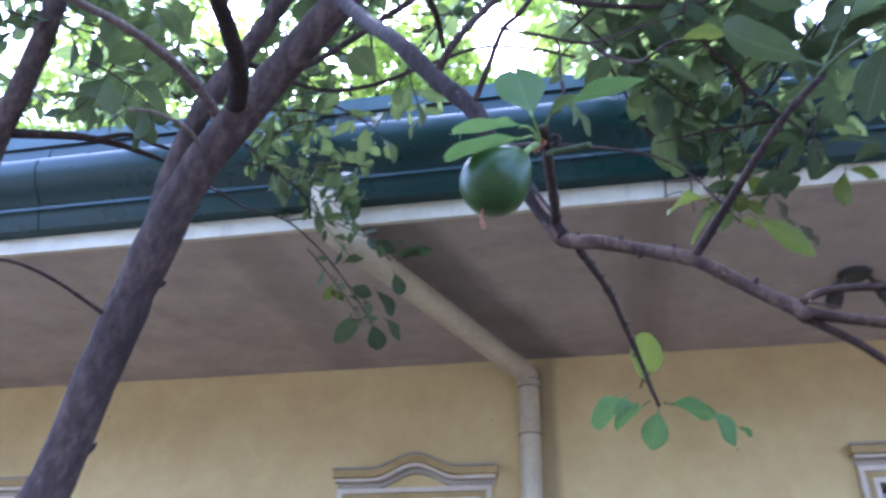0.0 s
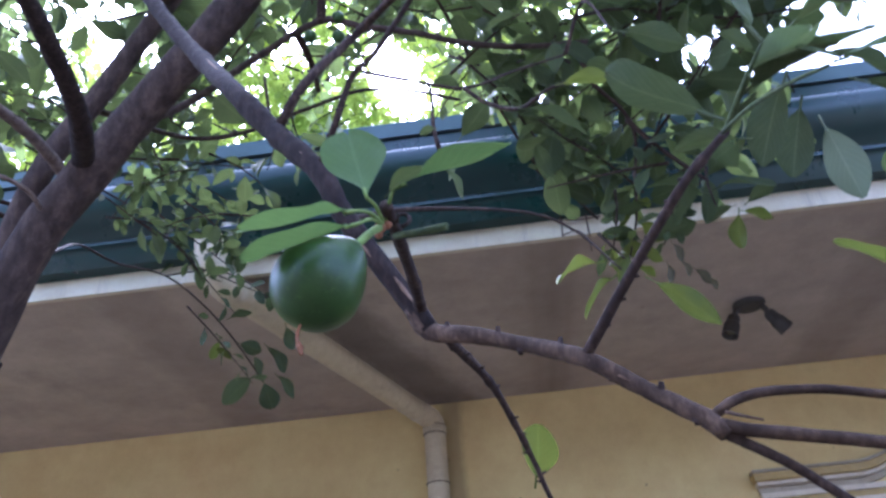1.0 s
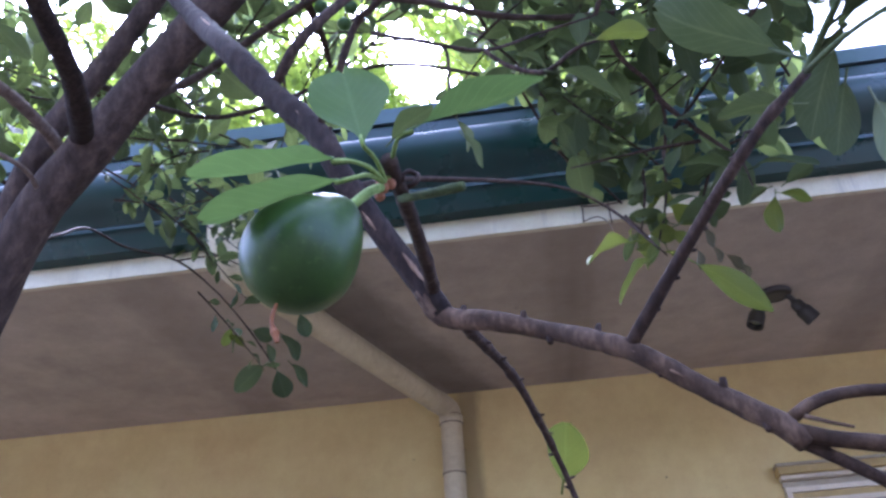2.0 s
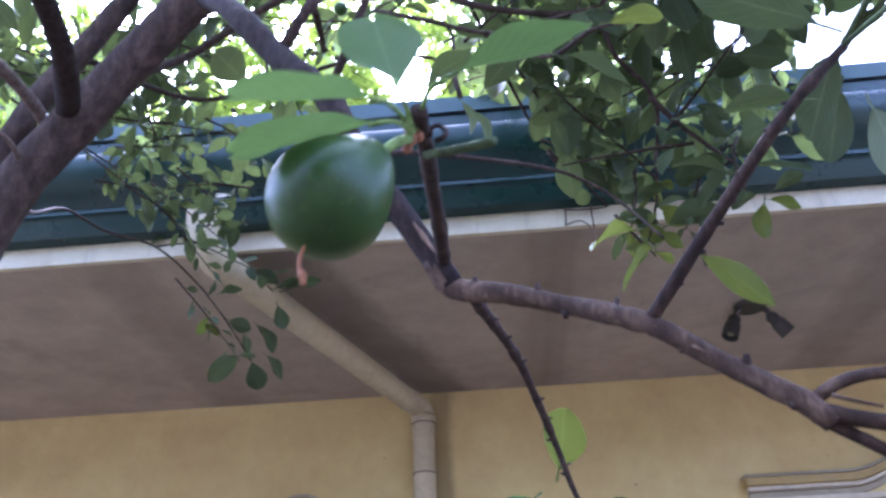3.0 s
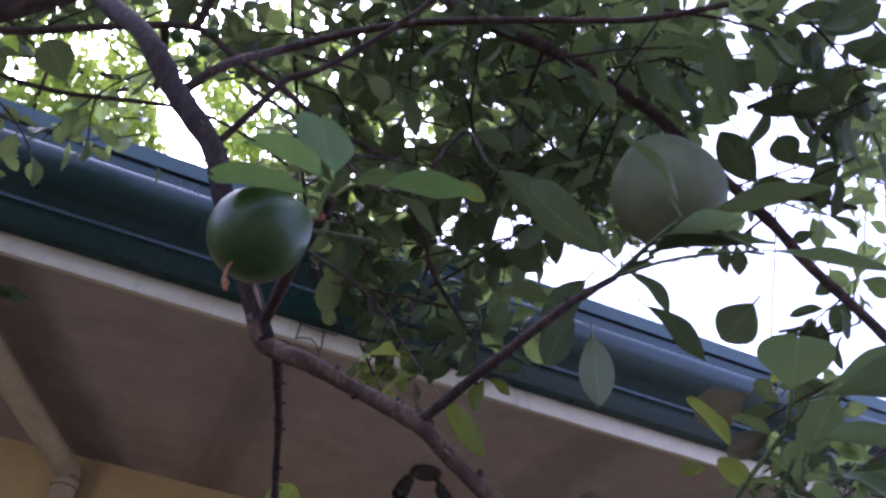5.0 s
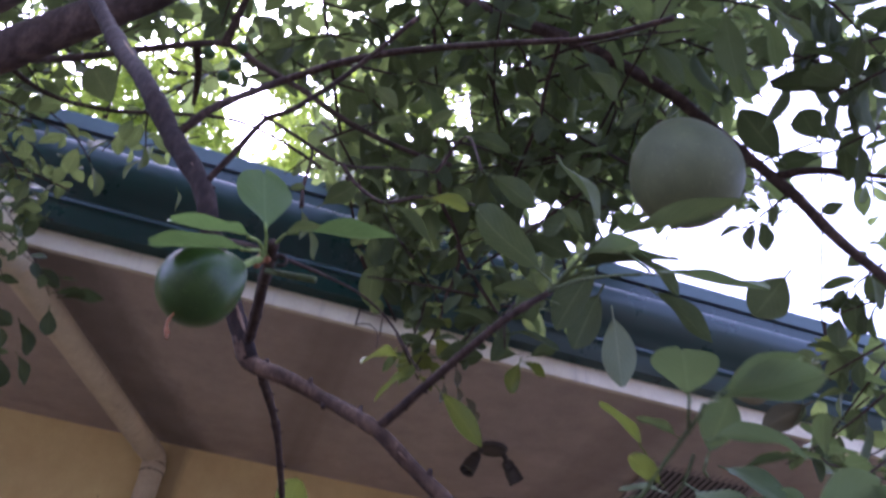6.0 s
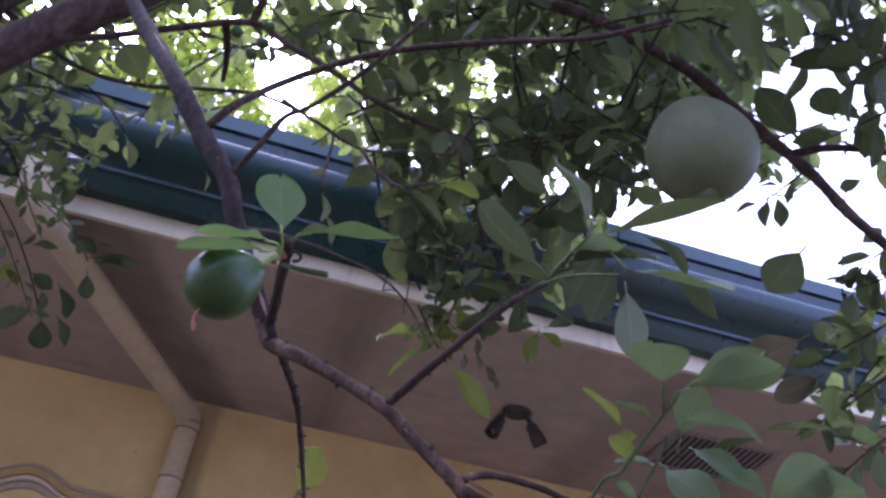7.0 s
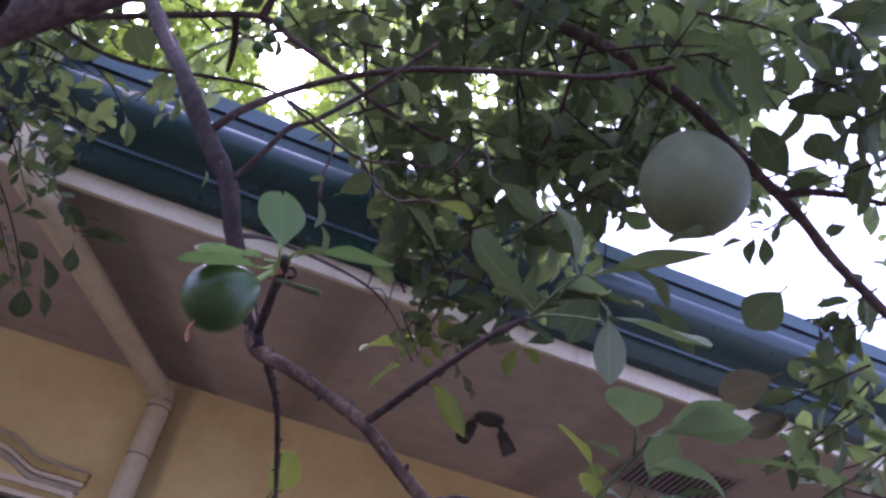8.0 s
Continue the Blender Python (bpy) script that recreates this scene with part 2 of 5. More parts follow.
# far trees: strong back light is put into this bright translucent colour
FARLEAF = leaf_material("sunlit_tint_leaves", (0.05, 0.09, 0.02), (0.09, 0.15, 0.03), (0.17, 0.24, 0.045), (0.55, 0.68, 0.09), 0.58, 0.45, True)
LEAVES = {"g": YOUNG, "m": LEAF, "n": SHOOT, "b": SHOOT, "d": LEAF, "t": LEAF, "f": YOUNG, "h": SHOOT, "y": LIME, "p": PALE, "w": BROWN}


def fruit_material(name, base, dark, light, rough, speckle):
    m, n, l, b = material(name, rough)
    v = coords(n, l)
    c = ramp(n, l, noise_tex(n, l, v, 55 if speckle > 300 else 14, 6, 0.65), [(0.3, dark), (0.6, base), (0.85, light)])
    sp = noise_tex(n, l, v, speckle, 2, 0.4)
    c = mix(n, l, ramp(n, l, sp, [(0.62, (0, 0, 0)), (0.72, (0.35,) * 3)]), c, light)
    l.new(c, b.inputs["Base Color"])
    b.inputs["Specular IOR Level"].default_value = 0.30
    bump(n, l, b, sp, 0.08, 0.001)
    return m


FRUIT = fruit_material("fruit_skin", (0.033, 0.068, 0.011), (0.018, 0.042, 0.008), (0.066, 0.110, 0.022), 0.36, 420)
BIGFRUIT = fruit_material("pale_fruit_skin", (0.120, 0.140, 0.066), (0.085, 0.104, 0.050), (0.165, 0.185, 0.092), 0.55, 160)
DRY = painted("dried_flower", (0.24, 0.10, 0.04), (0.13, 0.055, 0.025), 0.8, 300, 900)

# ---- mesh helpers ----
def finish(name, bm, mat, smooth=False):
    me = bpy.data.meshes.new(name)
    bm.normal_update()
    bm.to_mesh(me)
    bm.free()
    me.materials.append(mat)
    if smooth:
        me.polygons.foreach_set("use_smooth", [True] * len(me.polygons))
    return me


def part(name, bm, mat, parent=None, label="", smooth=False):
    ob = new(name, finish(name, bm, mat, smooth))
    if parent is not None:
        ob.parent = parent
    return tagged(ob, label)


def thing(name, place, label, category, group="", kind=""):
    ob = new(name)
    ob.empty_display_size = 0.05
    ob.location = place
    return tagged(ob, label, category, group, kind)


def box(bm, x0, x1, y0, y1, z0, z1, bevel=0.0):
    v = [bm.verts.new((x, y, z)) for x in (x0, x1) for y in (y0, y1) for z in (z0, z1)]
    fs = [bm.faces.new([v[i] for i in q]) for q in ((0, 1, 3, 2), (4, 6, 7, 5), (0, 4, 5, 1), (2, 3, 7, 6), (0, 2, 6, 4), (1, 5, 7, 3))]
    if bevel:
        es = list({e for f in fs for e in f.edges})
        bmesh.ops.bevel(bm, geom=es, offset=bevel, segments=2, affect="EDGES")
    return bm


def smooth_path(pts, step):
    """Catmull-Rom through the points, with stations about step apart, and each station's share of the way."""
    p = [Vector(q) for q in pts]
    p = [2 * p[0] - p[1], *p, 2 * p[-1] - p[-2]]
    out, index = [], []
    for j, (a, b, c, d) in enumerate(zip(p, p[1:], p[2:], p[3:])):
        k = max(1, int((c - b).length / step))
        for i in range(k):
            t = i / k
            index.append(j + t)
            out.append(0.5 * (2 * b + (c - a) * t + (2 * a - 5 * b + 4 * c - d) * t * t + (3 * b - a - 3 * c + d) * t ** 3))
    out.append(p[-2])
    index.append(len(pts) - 1)
    way = [0.0]
    for a, b in zip(out, out[1:]):
        way.append(way[-1] + (b - a).length)
    return out, [w / way[-1] for w in way], index


def tube(bm, pts, r0, r1, sides=10, step=0.02, rough=0.0, seed=0, knots=0.0, cap=True):
    """A tapering, slightly uneven round bar along a smooth path."""
    path, share, index = smooth_path(pts, step)
    side = None
    rings = []
    rng = random.Random(seed)
    bulge = [rng.random() for _ in range(12)]
    for i, (q, s, u) in enumerate(zip(path, share, index)):
        t = (path[min(i + 1, len(path) - 1)] - path[max(i - 1, 0)]).normalized()
        side = t.orthogonal().normalized() if side is None else (side - t * side.dot(t)).normalized()
        up = t.cross(side)
        r = r0 + (r1 - r0) * s if not isinstance(r0, list) else float(np.interp(u, range(len(r0)), r0))
        for b in bulge[:8]:
            r *= 1 + knots * math.exp(-((s - b) / 0.012) ** 2)
        ring = []
        for k in range(sides):
            a = 2 * math.pi * k / sides
            d = side * math.cos(a) + up * math.sin(a)
            w = 1 + rough * noise.noise((q + d * r) * (0.35 / max(r, 0.002))) + 0.5 * rough * noise.noise((q + d * r) * (1.1 / max(r, 0.002)))
            ring.append(bm.verts.new(q + d * r * w))
        rings.append(ring)
    for a, b in zip(rings, rings[1:]):
        for k in range(sides):
            bm.faces.new((a[k], a[(k + 1) % sides], b[(k + 1) % sides], b[k]))
    if cap:
        bm.faces.new(rings[0][::-1])
        bm.faces.new(rings[-1])
    return bm


def lathe(bm, profile, centre, axis, segments=24, lump=0.0, scale=1.0):
    """A body of revolution: profile of (radius, height) along axis."""
    axis = Vector(axis).normalized()
    side = axis.orthogonal().normalized()
    up = axis.cross(side)
    rings = []
    for r, h in profile:
        ring = []
        for k in range(segments):
            a = 2 * math.pi * k / segments
            d = side * math.cos(a) + up * math.sin(a)
            q = d * r * scale
            w = 1 + lump * noise.noise((d * r + axis * h) * (2.2 if r < 0.03 and abs(h) < 0.03 else 9.0)) * 0.1
            ring.append(bm.verts.new(Vector(centre) + q * w + axis * h * scale))
        rings.append(ring)
    for a, b in zip(rings, rings[1:]):
        for k in range(segments):
            bm.faces.new((a[k], a[(k + 1) % segments], b[(k + 1) % segments], b[k]))
    bm.faces.new(rings[0][::-1])
    bm.faces.new(rings[-1])
    return bm


def sweep_x(bm, profile, x0, x1):
    """A closed profile of (y, z) drawn out along x."""
    a = [bm.verts.new((x0, y, z)) for y, z in profile]
    b = [bm.verts.new((x1, y, z)) for y, z in profile]
    n = len(profile)
    for i in range(n):
        bm.faces.new((a[i], a[(i + 1) % n], b[(i + 1) % n], b[i]))
    bm.faces.new(a[::-1])
    bm.faces.new(b)
    bmesh.ops.recalc_face_normals(bm, faces=bm.faces)
    return bm


# ---- the house ----
SOFFIT_Z, EAVE_Y, WALL_Y, WEST, EAST = 2.881, -1.373, 0.226, -7.0, 8.0
RISE = 0.0513  # the soffit rises a little towards the wall


FASCIA_Z = 2.856


def lift(y):
    return RISE * (y - EAVE_Y) - 0.0075


# x from and to, lift, half width of the arch, its rise
WINDOWS = [(-1.012, -0.168, 0.047, 0.215, 0.070), (1.475, 3.725, 0.085, 0.65, 0.25), (-3.615, -2.77, 0.060, 0.215, 0.070)]


def house_wall():
    bm = bmesh.new()
    edge = WEST
    for x0, x1, up, arch, rise in sorted(WINDOWS):
        a, b, top = x0 + 0.080, x1 - 0.095, 2.187 + up
        box(bm, edge, a, WALL_Y, WALL_Y + 0.18, 0.0, SOFFIT_Z + 0.3)
        box(bm, a, b, WALL_Y, WALL_Y + 0.18, 0.0, 0.95)
        box(bm, a, b, WALL_Y, WALL_Y + 0.18, top, SOFFIT_Z + 0.3)
        edge = b
    box(bm, edge, EAST, WALL_Y, WALL_Y + 0.18, 0.0, SOFFIT_Z + 0.3)
    ob = part("wall_south", bm, WALL)
    return tagged(ob, "cream yellow painted plaster house wall, faintly stained", "wall", kind="structure")


house_wall()
for name, dims in (("wall_north", (WEST, EAST, 5.0, 5.16, 0, 3.1)), ("wall_west", (WEST - 0.16, WEST, WALL_Y, 5.16, 0, 3.1)), ("wall_east", (EAST, EAST + 0.16, WALL_Y, 5.16, 0, 3.1))):
    tagged(part(name, box(bmesh.new(), *dims), WALL), "plain cream painted plaster house wall", "wall", kind="structure")


def soffit():
    bm = bmesh.new()
    seams = [WEST - 0.3, -5.8, -4.6, -3.4, -2.16, -0.95, 0.55, 0.66, 1.91, 3.1, 4.3, 5.5, 6.7, EAST + 0.3]
    for a, b in zip(seams, seams[1:]):
        drop = 0.0010 if abs(b - a) < 0.2 else 0.0
        box(bm, a + 0.0003, b - 0.0003, EAVE_Y + 0.012, WALL_Y - 0.002, SOFFIT_Z - drop, SOFFIT_Z + 0.012)
    box(bm, WEST - 0.3, EAST + 0.3, EAVE_Y + 0.014, WALL_Y - 0.003, SOFFIT_Z + 0.0018, SOFFIT_Z + 0.010)
    for v in bm.verts:
        v.co.z += lift(v.co.y)
    tagged(part("ceiling", bm, SOFFIT), "stained grey-brown painted eave soffit boards with seams", "soffit", kind="structure")
    bm = box(bmesh.new(), WEST - 0.3, EAST + 0.3, EAVE_Y + 0.02, 5.16, SOFFIT_Z + 0.12, SOFFIT_Z + 0.14)
    tagged(part("ceiling_backing", bm, JOINT), "dark board above the soffit seams", "soffit", kind="structure")


soffit()
tagged(part("trim", sweep_x(bmesh.new(), [(EAVE_Y - 0.012, FASCIA_Z), (EAVE_Y + 0.010, FASCIA_Z), (EAVE_Y + 0.010, FASCIA_Z + 0.134), (EAVE_Y - 0.004, FASCIA_Z + 0.134), (EAVE_Y - 0.012, FASCIA_Z + 0.125)], WEST - 0.3, EAST + 0.3), TRIM),
       "cream painted fascia board with grey dirt streaks", "fascia board", kind="structure")


def gutter():
    g = thing("roof_gutter", (0, EAVE_Y, 2.947), "dark green painted metal roof gutter with a rounded face", "gutter")
    # a flat sole, a small bead, then the swelling face that turns in under the roof's edge
    face, _, _ = smooth_path([(-1.462, 3.024, 0), (-1.485, 3.050, 0), (-1.514, 3.078, 0), (-1.535, 3.108, 0), (-1.548, 3.143, 0), (-1.551, 3.175, 0), (-1.543, 3.202, 0), (-1.522, 3.217, 0), (-1.498, 3.222, 0)], 0.007)
    cove, _, _ = smooth_path([(-1.431, 2.933, 0), (-1.445, 2.962, 0), (-1.457, 2.992, 0), (-1.471, 3.002, 0)], 0.008)
    trough = [(-1.388, 2.926)] + [(p.x, p.y) for p in cove] + [(-1.472, 3.014)] + [(p.x, p.y) for p in face] + [(-1.495, 3.287), (-1.479, 3.291), (-1.388, 3.291)]

    def drawn(name, dy, dz, a, b):
        bm = sweep_x(bmesh.new(), [(y + dy, z + dz) for y, z in trough], a, b)
        for e in bm.edges:
            e.smooth = e.calc_face_angle(0) < radians(28)
        ob = part(name, bm, GUTTER, g, "", True)
        ob.location = (0, -EAVE_Y, -2.947)
    # drawn in lengths that overlap at the seams
    seams = [WEST - 0.3, -4.3, -1.81, 0.91, 3.4, 5.9, EAST + 0.3]
    for i, (a, b) in enumerate(zip(seams, seams[1:])):
        drawn("gutter_length", -0.0015 * (i % 2), -0.0015 * (i % 2), a, b)
    for x in seams[1:-1]:
        drawn("seam_strap", -0.003, -0.0025, x - 0.018, x + 0.018)
    return g


gutter()


def roof():
    bm = bmesh.new()
    sweep_x(bm, [(-1.506, 3.296), (-1.506, 3.362), (-1.490, 3.366), (1.900, 4.300), (5.500, 3.350), (5.500, 3.330), (1.900, 4.260), (-1.479, 3.311)], WEST - 0.4, EAST + 0.4)
    ob = part("roof", bm, FLASH)
    return tagged(ob, "blue-green painted sheet metal roof with a turned-down edge", "roof", kind="structure")


roof()


def window(i, x0, x1, up, arch, rise):
    """An arched moulded hood over a white and ochre frame with glass and bars."""
    w = thing("window_%d" % i, ((x0 + x1) / 2, WALL_Y, 0.95), "ochre and white moulded window with an arched hood", "window", "house windows", "structure")
    cx, half = (x0 + x1) / 2, (x1 - x0) / 2
    z0 = 2.245 + up

    def crown(s):
        """The hood's rise at a share s of the half width."""
        return rise * (0.5 + 0.5 * math.cos(math.pi * min(abs(s) * half / arch, 1.0))) ** 0.9

    def band(name, lo, hi, out, mat, grow=0.0):
        bm = bmesh.new()
        n = 56
        rows = []
        for k in range(n + 1):
            s = -1 + 2 * k / n
            x, c = cx + s * (half + grow), crown(s)
            e = 0.004
            rows.append([bm.verts.new((x, y, z)) for y, z in ((WALL_Y + 0.03, z0 + c + lo), (WALL_Y - out + e, z0 + c + lo), (WALL_Y - out, z0 + c + lo + e), (WALL_Y - out, z0 + c + hi - e), (WALL_Y - out + e, z0 + c + hi), (WALL_Y + 0.03, z0 + c + hi))])
        for a, b in zip(rows, rows[1:]):
            for k in range(6):
                bm.faces.new((a[k], b[k], b[(k + 1) % 6], a[(k + 1) % 6]))
        bm.faces.new(rows[0])
        bm.faces.new(rows[-1][::-1])
        bmesh.ops.recalc_face_normals(bm, faces=bm.faces)
        ob = part(name, bm, mat, w)
        ob.location = -w.location
        return ob

    # shade and dirt under the overhang, put into a darker band's colour
    band("hood_shadow_line", 0.000, 0.029, 0.018, CAP_SHADE, -0.016)
    band("hood_white_band", 0.0295, 0.048, 0.052, WHITE, -0.010)
    band("hood_ochre_band", 0.0485, 0.086, 0.068, OCHRE, 0.0)
    band("hood_cap", 0.0865, 0.100, 0.074, CAP_SHADE, 0.003)

    def ring(name, a, b, zt, zb, wide, out, mat):
        bm = bmesh.new()
        box(bm, a, a + wide, WALL_Y - out, WALL_Y + 0.05, zb, zt)
        box(bm, b - wide, b, WALL_Y - out, WALL_Y + 0.05, zb, zt)
        box(bm, a + wide, b - wide, WALL_Y - out, WALL_Y + 0.05, zt - wide, zt)
        box(bm, a + wide, b - wide, WALL_Y - out, WALL_Y + 0.05, zb, zb + wide)
        ob = part(name, bm, mat, w)
        ob.location = -w.location
        return ob

    top, foot = 2.243 + up, 0.92
    ring("outer_frame", x0 + 0.020, x1 - 0.036, top, foot, 0.024, 0.036, WHITE)
    ring("ochre_frame", x0 + 0.0445, x1 - 0.0605, top - 0.0245, foot + 0.0245, 0.030, 0.022, OCHRE)
    ring("inner_frame", x0 + 0.075, x1 - 0.091, top - 0.055, foot + 0.055, 0.022, 0.030, WHITE)
    a, b = x0 + 0.097, x1 - 0.113
    bm = box(bmesh.new(), a, b, WALL_Y + 0.08, WALL_Y + 0.086, foot + 0.085, top - 0.085)
    part("pane", bm, GLASS, w).location = -w.location
    bars = max(5, int((b - a) / 0.13))
    for k in range(bars):
        x = a + (b - a) * (k + 0.5) / bars
        bm = box(bmesh.new(), x - 0.006, x + 0.006, WALL_Y + 0.042, WALL_Y + 0.054, foot + 0.085, top - 0.085)
        part("grille_bar", bm, DARKMETAL, w).location = -w.location
    return w


for i, row in enumerate(WINDOWS):
    window(i + 1, *row)


PIPE_Y = WALL_Y - 0.058


def downpipe():
    d = thing("downpipe", (0, PIPE_Y, 0), "cream painted round downpipe with a slanting run under the soffit", "downpipe")

    def bar(name, pts, r, step=0.03, label=""):
        bm = tube(bmesh.new(), pts, r, r, 20, step)
        ob = part(name, bm, PIPE, d, label, True)
        ob.location = -d.location
        return ob

    r = 0.0520
    bar("slanting_pipe", [(-0.510, -1.395, 2.792), (-0.270, -0.640, 2.822), (-0.060, 0.035, 2.852)], r)
    bar("elbow", [(-0.066, 0.015, 2.851), (-0.036, 0.105, 2.857), (-0.008, 0.158, 2.842), (0, PIPE_Y, 2.800)], r + 0.003, 0.008)
    bar("standing_pipe", [(0, PIPE_Y, 2.81), (0, PIPE_Y, 1.4), (0, PIPE_Y, 0.02)], r + 0.001)
    bar("collar", [(0, PIPE_Y, 2.811), (0, PIPE_Y, 2.774)], r + 0.006)
    for z in (2.813, 2.772, 2.524):
        bm = tube(bmesh.new(), [(0, PIPE_Y, z + 0.0018), (0, PIPE_Y, z - 0.0018)], r + 0.0055, r + 0.0055, 20, 0.01)
        part("joint_dirt", bm, RUST, d, "brown dirt ring at a joint", True).location = -d.location
    for z in (2.530, 1.65, 0.66):
        bar("coupling", [(0, PIPE_Y, z + 0.005), (0, PIPE_Y, z - 0.005)], r + 0.0035, 0.01)
    bar("outlet_bend", [(-0.575, -1.478, 2.960), (-0.570, -1.474, 2.890), (-0.556, -1.455, 2.835), (-0.527, -1.415, 2.798), (-0.488, -1.325, 2.7945)], r + 0.004, 0.012, "white painted outlet bend")
    return d


downpipe()


def spotlight():
    s = thing("twin_spotlight", (1.437, -0.604, SOFFIT_Z + lift(-0.604)), "dark bronze twin-head spotlight fixed under the soffit", "spotlight")
    bm = lathe(bmesh.new(), [(0.050, 0.0), (0.052, -0.006), (0.047, -0.014), (0.036, -0.018), (0.034, -0.016)], (0, 0, 0), (0, 0, 1), 28)
    part("base_plate", bm, DARKMETAL, s, smooth=False)
    for sx, tilt in ((-1, (-0.42, -0.12, -0.9)), (1, (0.55, 0.10, -0.75))):
        a = Vector((sx * 0.034, 0, -0.014))
        b = Vector((sx * 0.054, 0.006, -0.040))
        part("arm", tube(bmesh.new(), [a, (a + b) / 2 + Vector((sx * 0.004, 0, 0)), b], 0.009, 0.009, 10, 0.008), DARKMETAL, s, smooth=True)
        bm = lathe(bmesh.new(), [(0.010, -0.008), (0.018, 0.0), (0.020, 0.010), (0.020, 0.024), (0.0245, 0.032), (0.026, 0.074), (0.0235, 0.074), (0.021, 0.060)], b, tilt, 22)
        head = part("lamp_head", bm, DARKMETAL, s, smooth=False)
        c = b + Vector(tilt).normalized() * 0.060
        part("lens", lathe(bmesh.new(), [(0.0205, 0.0), (0.016, 0.004), (0.008, 0.006)], c, tilt, 18), GLASS, head)
    s.scale = (1.32, 1.32, 1.32)
    return s


spotlight()


def vent():
    v = thing("soffit_vent", (2.372, -0.725, SOFFIT_Z + lift(-0.725) - 0.003), "square slatted vent grille in the soffit", "vent")
    h, f = 0.255, 0.026
    bm = bmesh.new()
    for x0, x1, y0, y1 in ((-h, h, -h, -h + f), (-h, h, h - f, h), (-h, -h + f, -h + f, h - f), (h - f, h, -h + f, h - f)):
        box(bm, x0, x1, y0, y1, -0.010, -0.001)
    part("frame", bm, VENT, v)
    # near-black sheet painted as the unlit void behind the slats
    part("backing", box(bmesh.new(), -h + f, h - f, -h + f, h - f, -0.0035, -0.0015), BLACK, v)
    me = finish("slat", box(bmesh.new(), -0.006, 0.006, -h + f, h - f, -0.009, -0.004, 0.001), VENT)
    n = 15
    for k in range(n):
        ob = new("slat", me)
        ob.parent = v
        ob.location = (-h + f + (2 * h - 2 * f) * (k + 0.5) / n, 0, 0)
        ob.rotation_euler = (0, radians(18), 0)
    v.scale = (1.0, 1.08, 1.0)
    v.rotation_euler = (-RISE, 0, radians(-4))
    return v


vent()


def wire_bracket():
    b = thing("wire_bracket", (0.707, -1.394, 2.947), "thin rusty wire bracket hanging below the gutter", "bracket")

    def wire(pts, r=0.0028):
        ob = part("wire", tube(bmesh.new(), pts, r, r, 6, 0.02), RUST, b, smooth=True)
        ob.location = -b.location
    wire([(0.648, -1.399, 2.952), (0.644, -1.399, 2.883), (0.641, -1.397, 2.849)])
    wire([(0.733, -1.399, 2.952), (0.731, -1.399, 2.883), (0.733, -1.397, 2.835)])
    wire([(0.638, -1.401, 2.913), (0.702, -1.401, 2.908), (0.781, -1.400, 2.911)])
    wire([(0.643, -1.399, 2.853), (0.691, -1.404, 2.863), (0.725, -1.402, 2.827), (0.729, -1.399, 2.776)], 0.0024)
    return b


wire_bracket()

# ---- ground, and an unseen wall added to block low sky ----
bm = bmesh.new()
bmesh.ops.create_grid(bm, x_segments=60, y_segments=60, size=60)
for v in bm.verts:
    v.co.z = 0.02 * noise.noise(v.co * 0.4) - 0.01
tagged(part("ground", bm, GROUND), "bare brown garden earth", "ground", kind="structure")
tagged(part("wall_sky_block", box(bmesh.new(), -14, 14, -7.2, -7.0, -0.1, 2.5), PLASTER), "plain grey wall added unseen behind the camera to block low sky", "wall", kind="structure")

# ---- the tree ----
TREE = thing("fruit_tree", (-0.80, -2.60, 0), "leaning grey-barked fruit tree with obovate green leaves", "tree")
TREE_AT = Vector((-0.80, -2.60, 0))
LEAN_ABOUT = Vector((0.347, -3.845, 1.264))
LEAN = Matrix.Translation(LEAN_ABOUT + Vector((0.0145, 0.0075, 0.0120))) @ Euler((radians(-0.170), radians(0.684), radians(0.029))).to_matrix().to_4x4() @ Matrix.Translation(-LEAN_ABOUT)
TREE.matrix_world = LEAN @ Matrix.Translation(TREE_AT)


def on_tree(ob):
    ob.parent = TREE
    ob.matrix_parent_inverse = Matrix.Translation(-TREE_AT)
    return ob


def limb(kind, mat, r0, r1, pts, rough=0.12, knots=0.0, label=""):
    big = max(r0) if isinstance(r0, list) else max(r0, r1)
    sides = 20 if big > 0.02 else 12 if big > 0.006 else 8
    bm = tube(bmesh.new(), pts, r0, r1, sides, max(0.006, min(0.03, big * 0.8)), rough, len(pts) + int(big * 1e4), knots)
    return on_tree(tagged(part(kind, bm, mat, None, "", True), label))


limb('trunk', BARK, [0.058, 0.051, 0.044, 0.0365, 0.0345, 0.0338, 0.0335, 0.033, 0.031, 0.0295, 0.0285, 0.0275, 0.0255], 0.03, [(-0.690, -2.735, -0.050), (-0.660, -2.735, 0.500), (-0.615, -2.745, 0.980), (-0.528, -2.789, 1.334), (-0.472, -2.782, 1.522), (-0.431, -2.801, 1.665), (-0.375, -2.828, 1.846), (-0.306, -2.861, 2.001), (-0.222, -2.881, 2.119), (-0.130, -2.907, 2.223), (-0.045, -2.934, 2.310), (0.022, -2.945, 2.404), (0.130, -2.986, 2.528)], 0.09, 0.05)
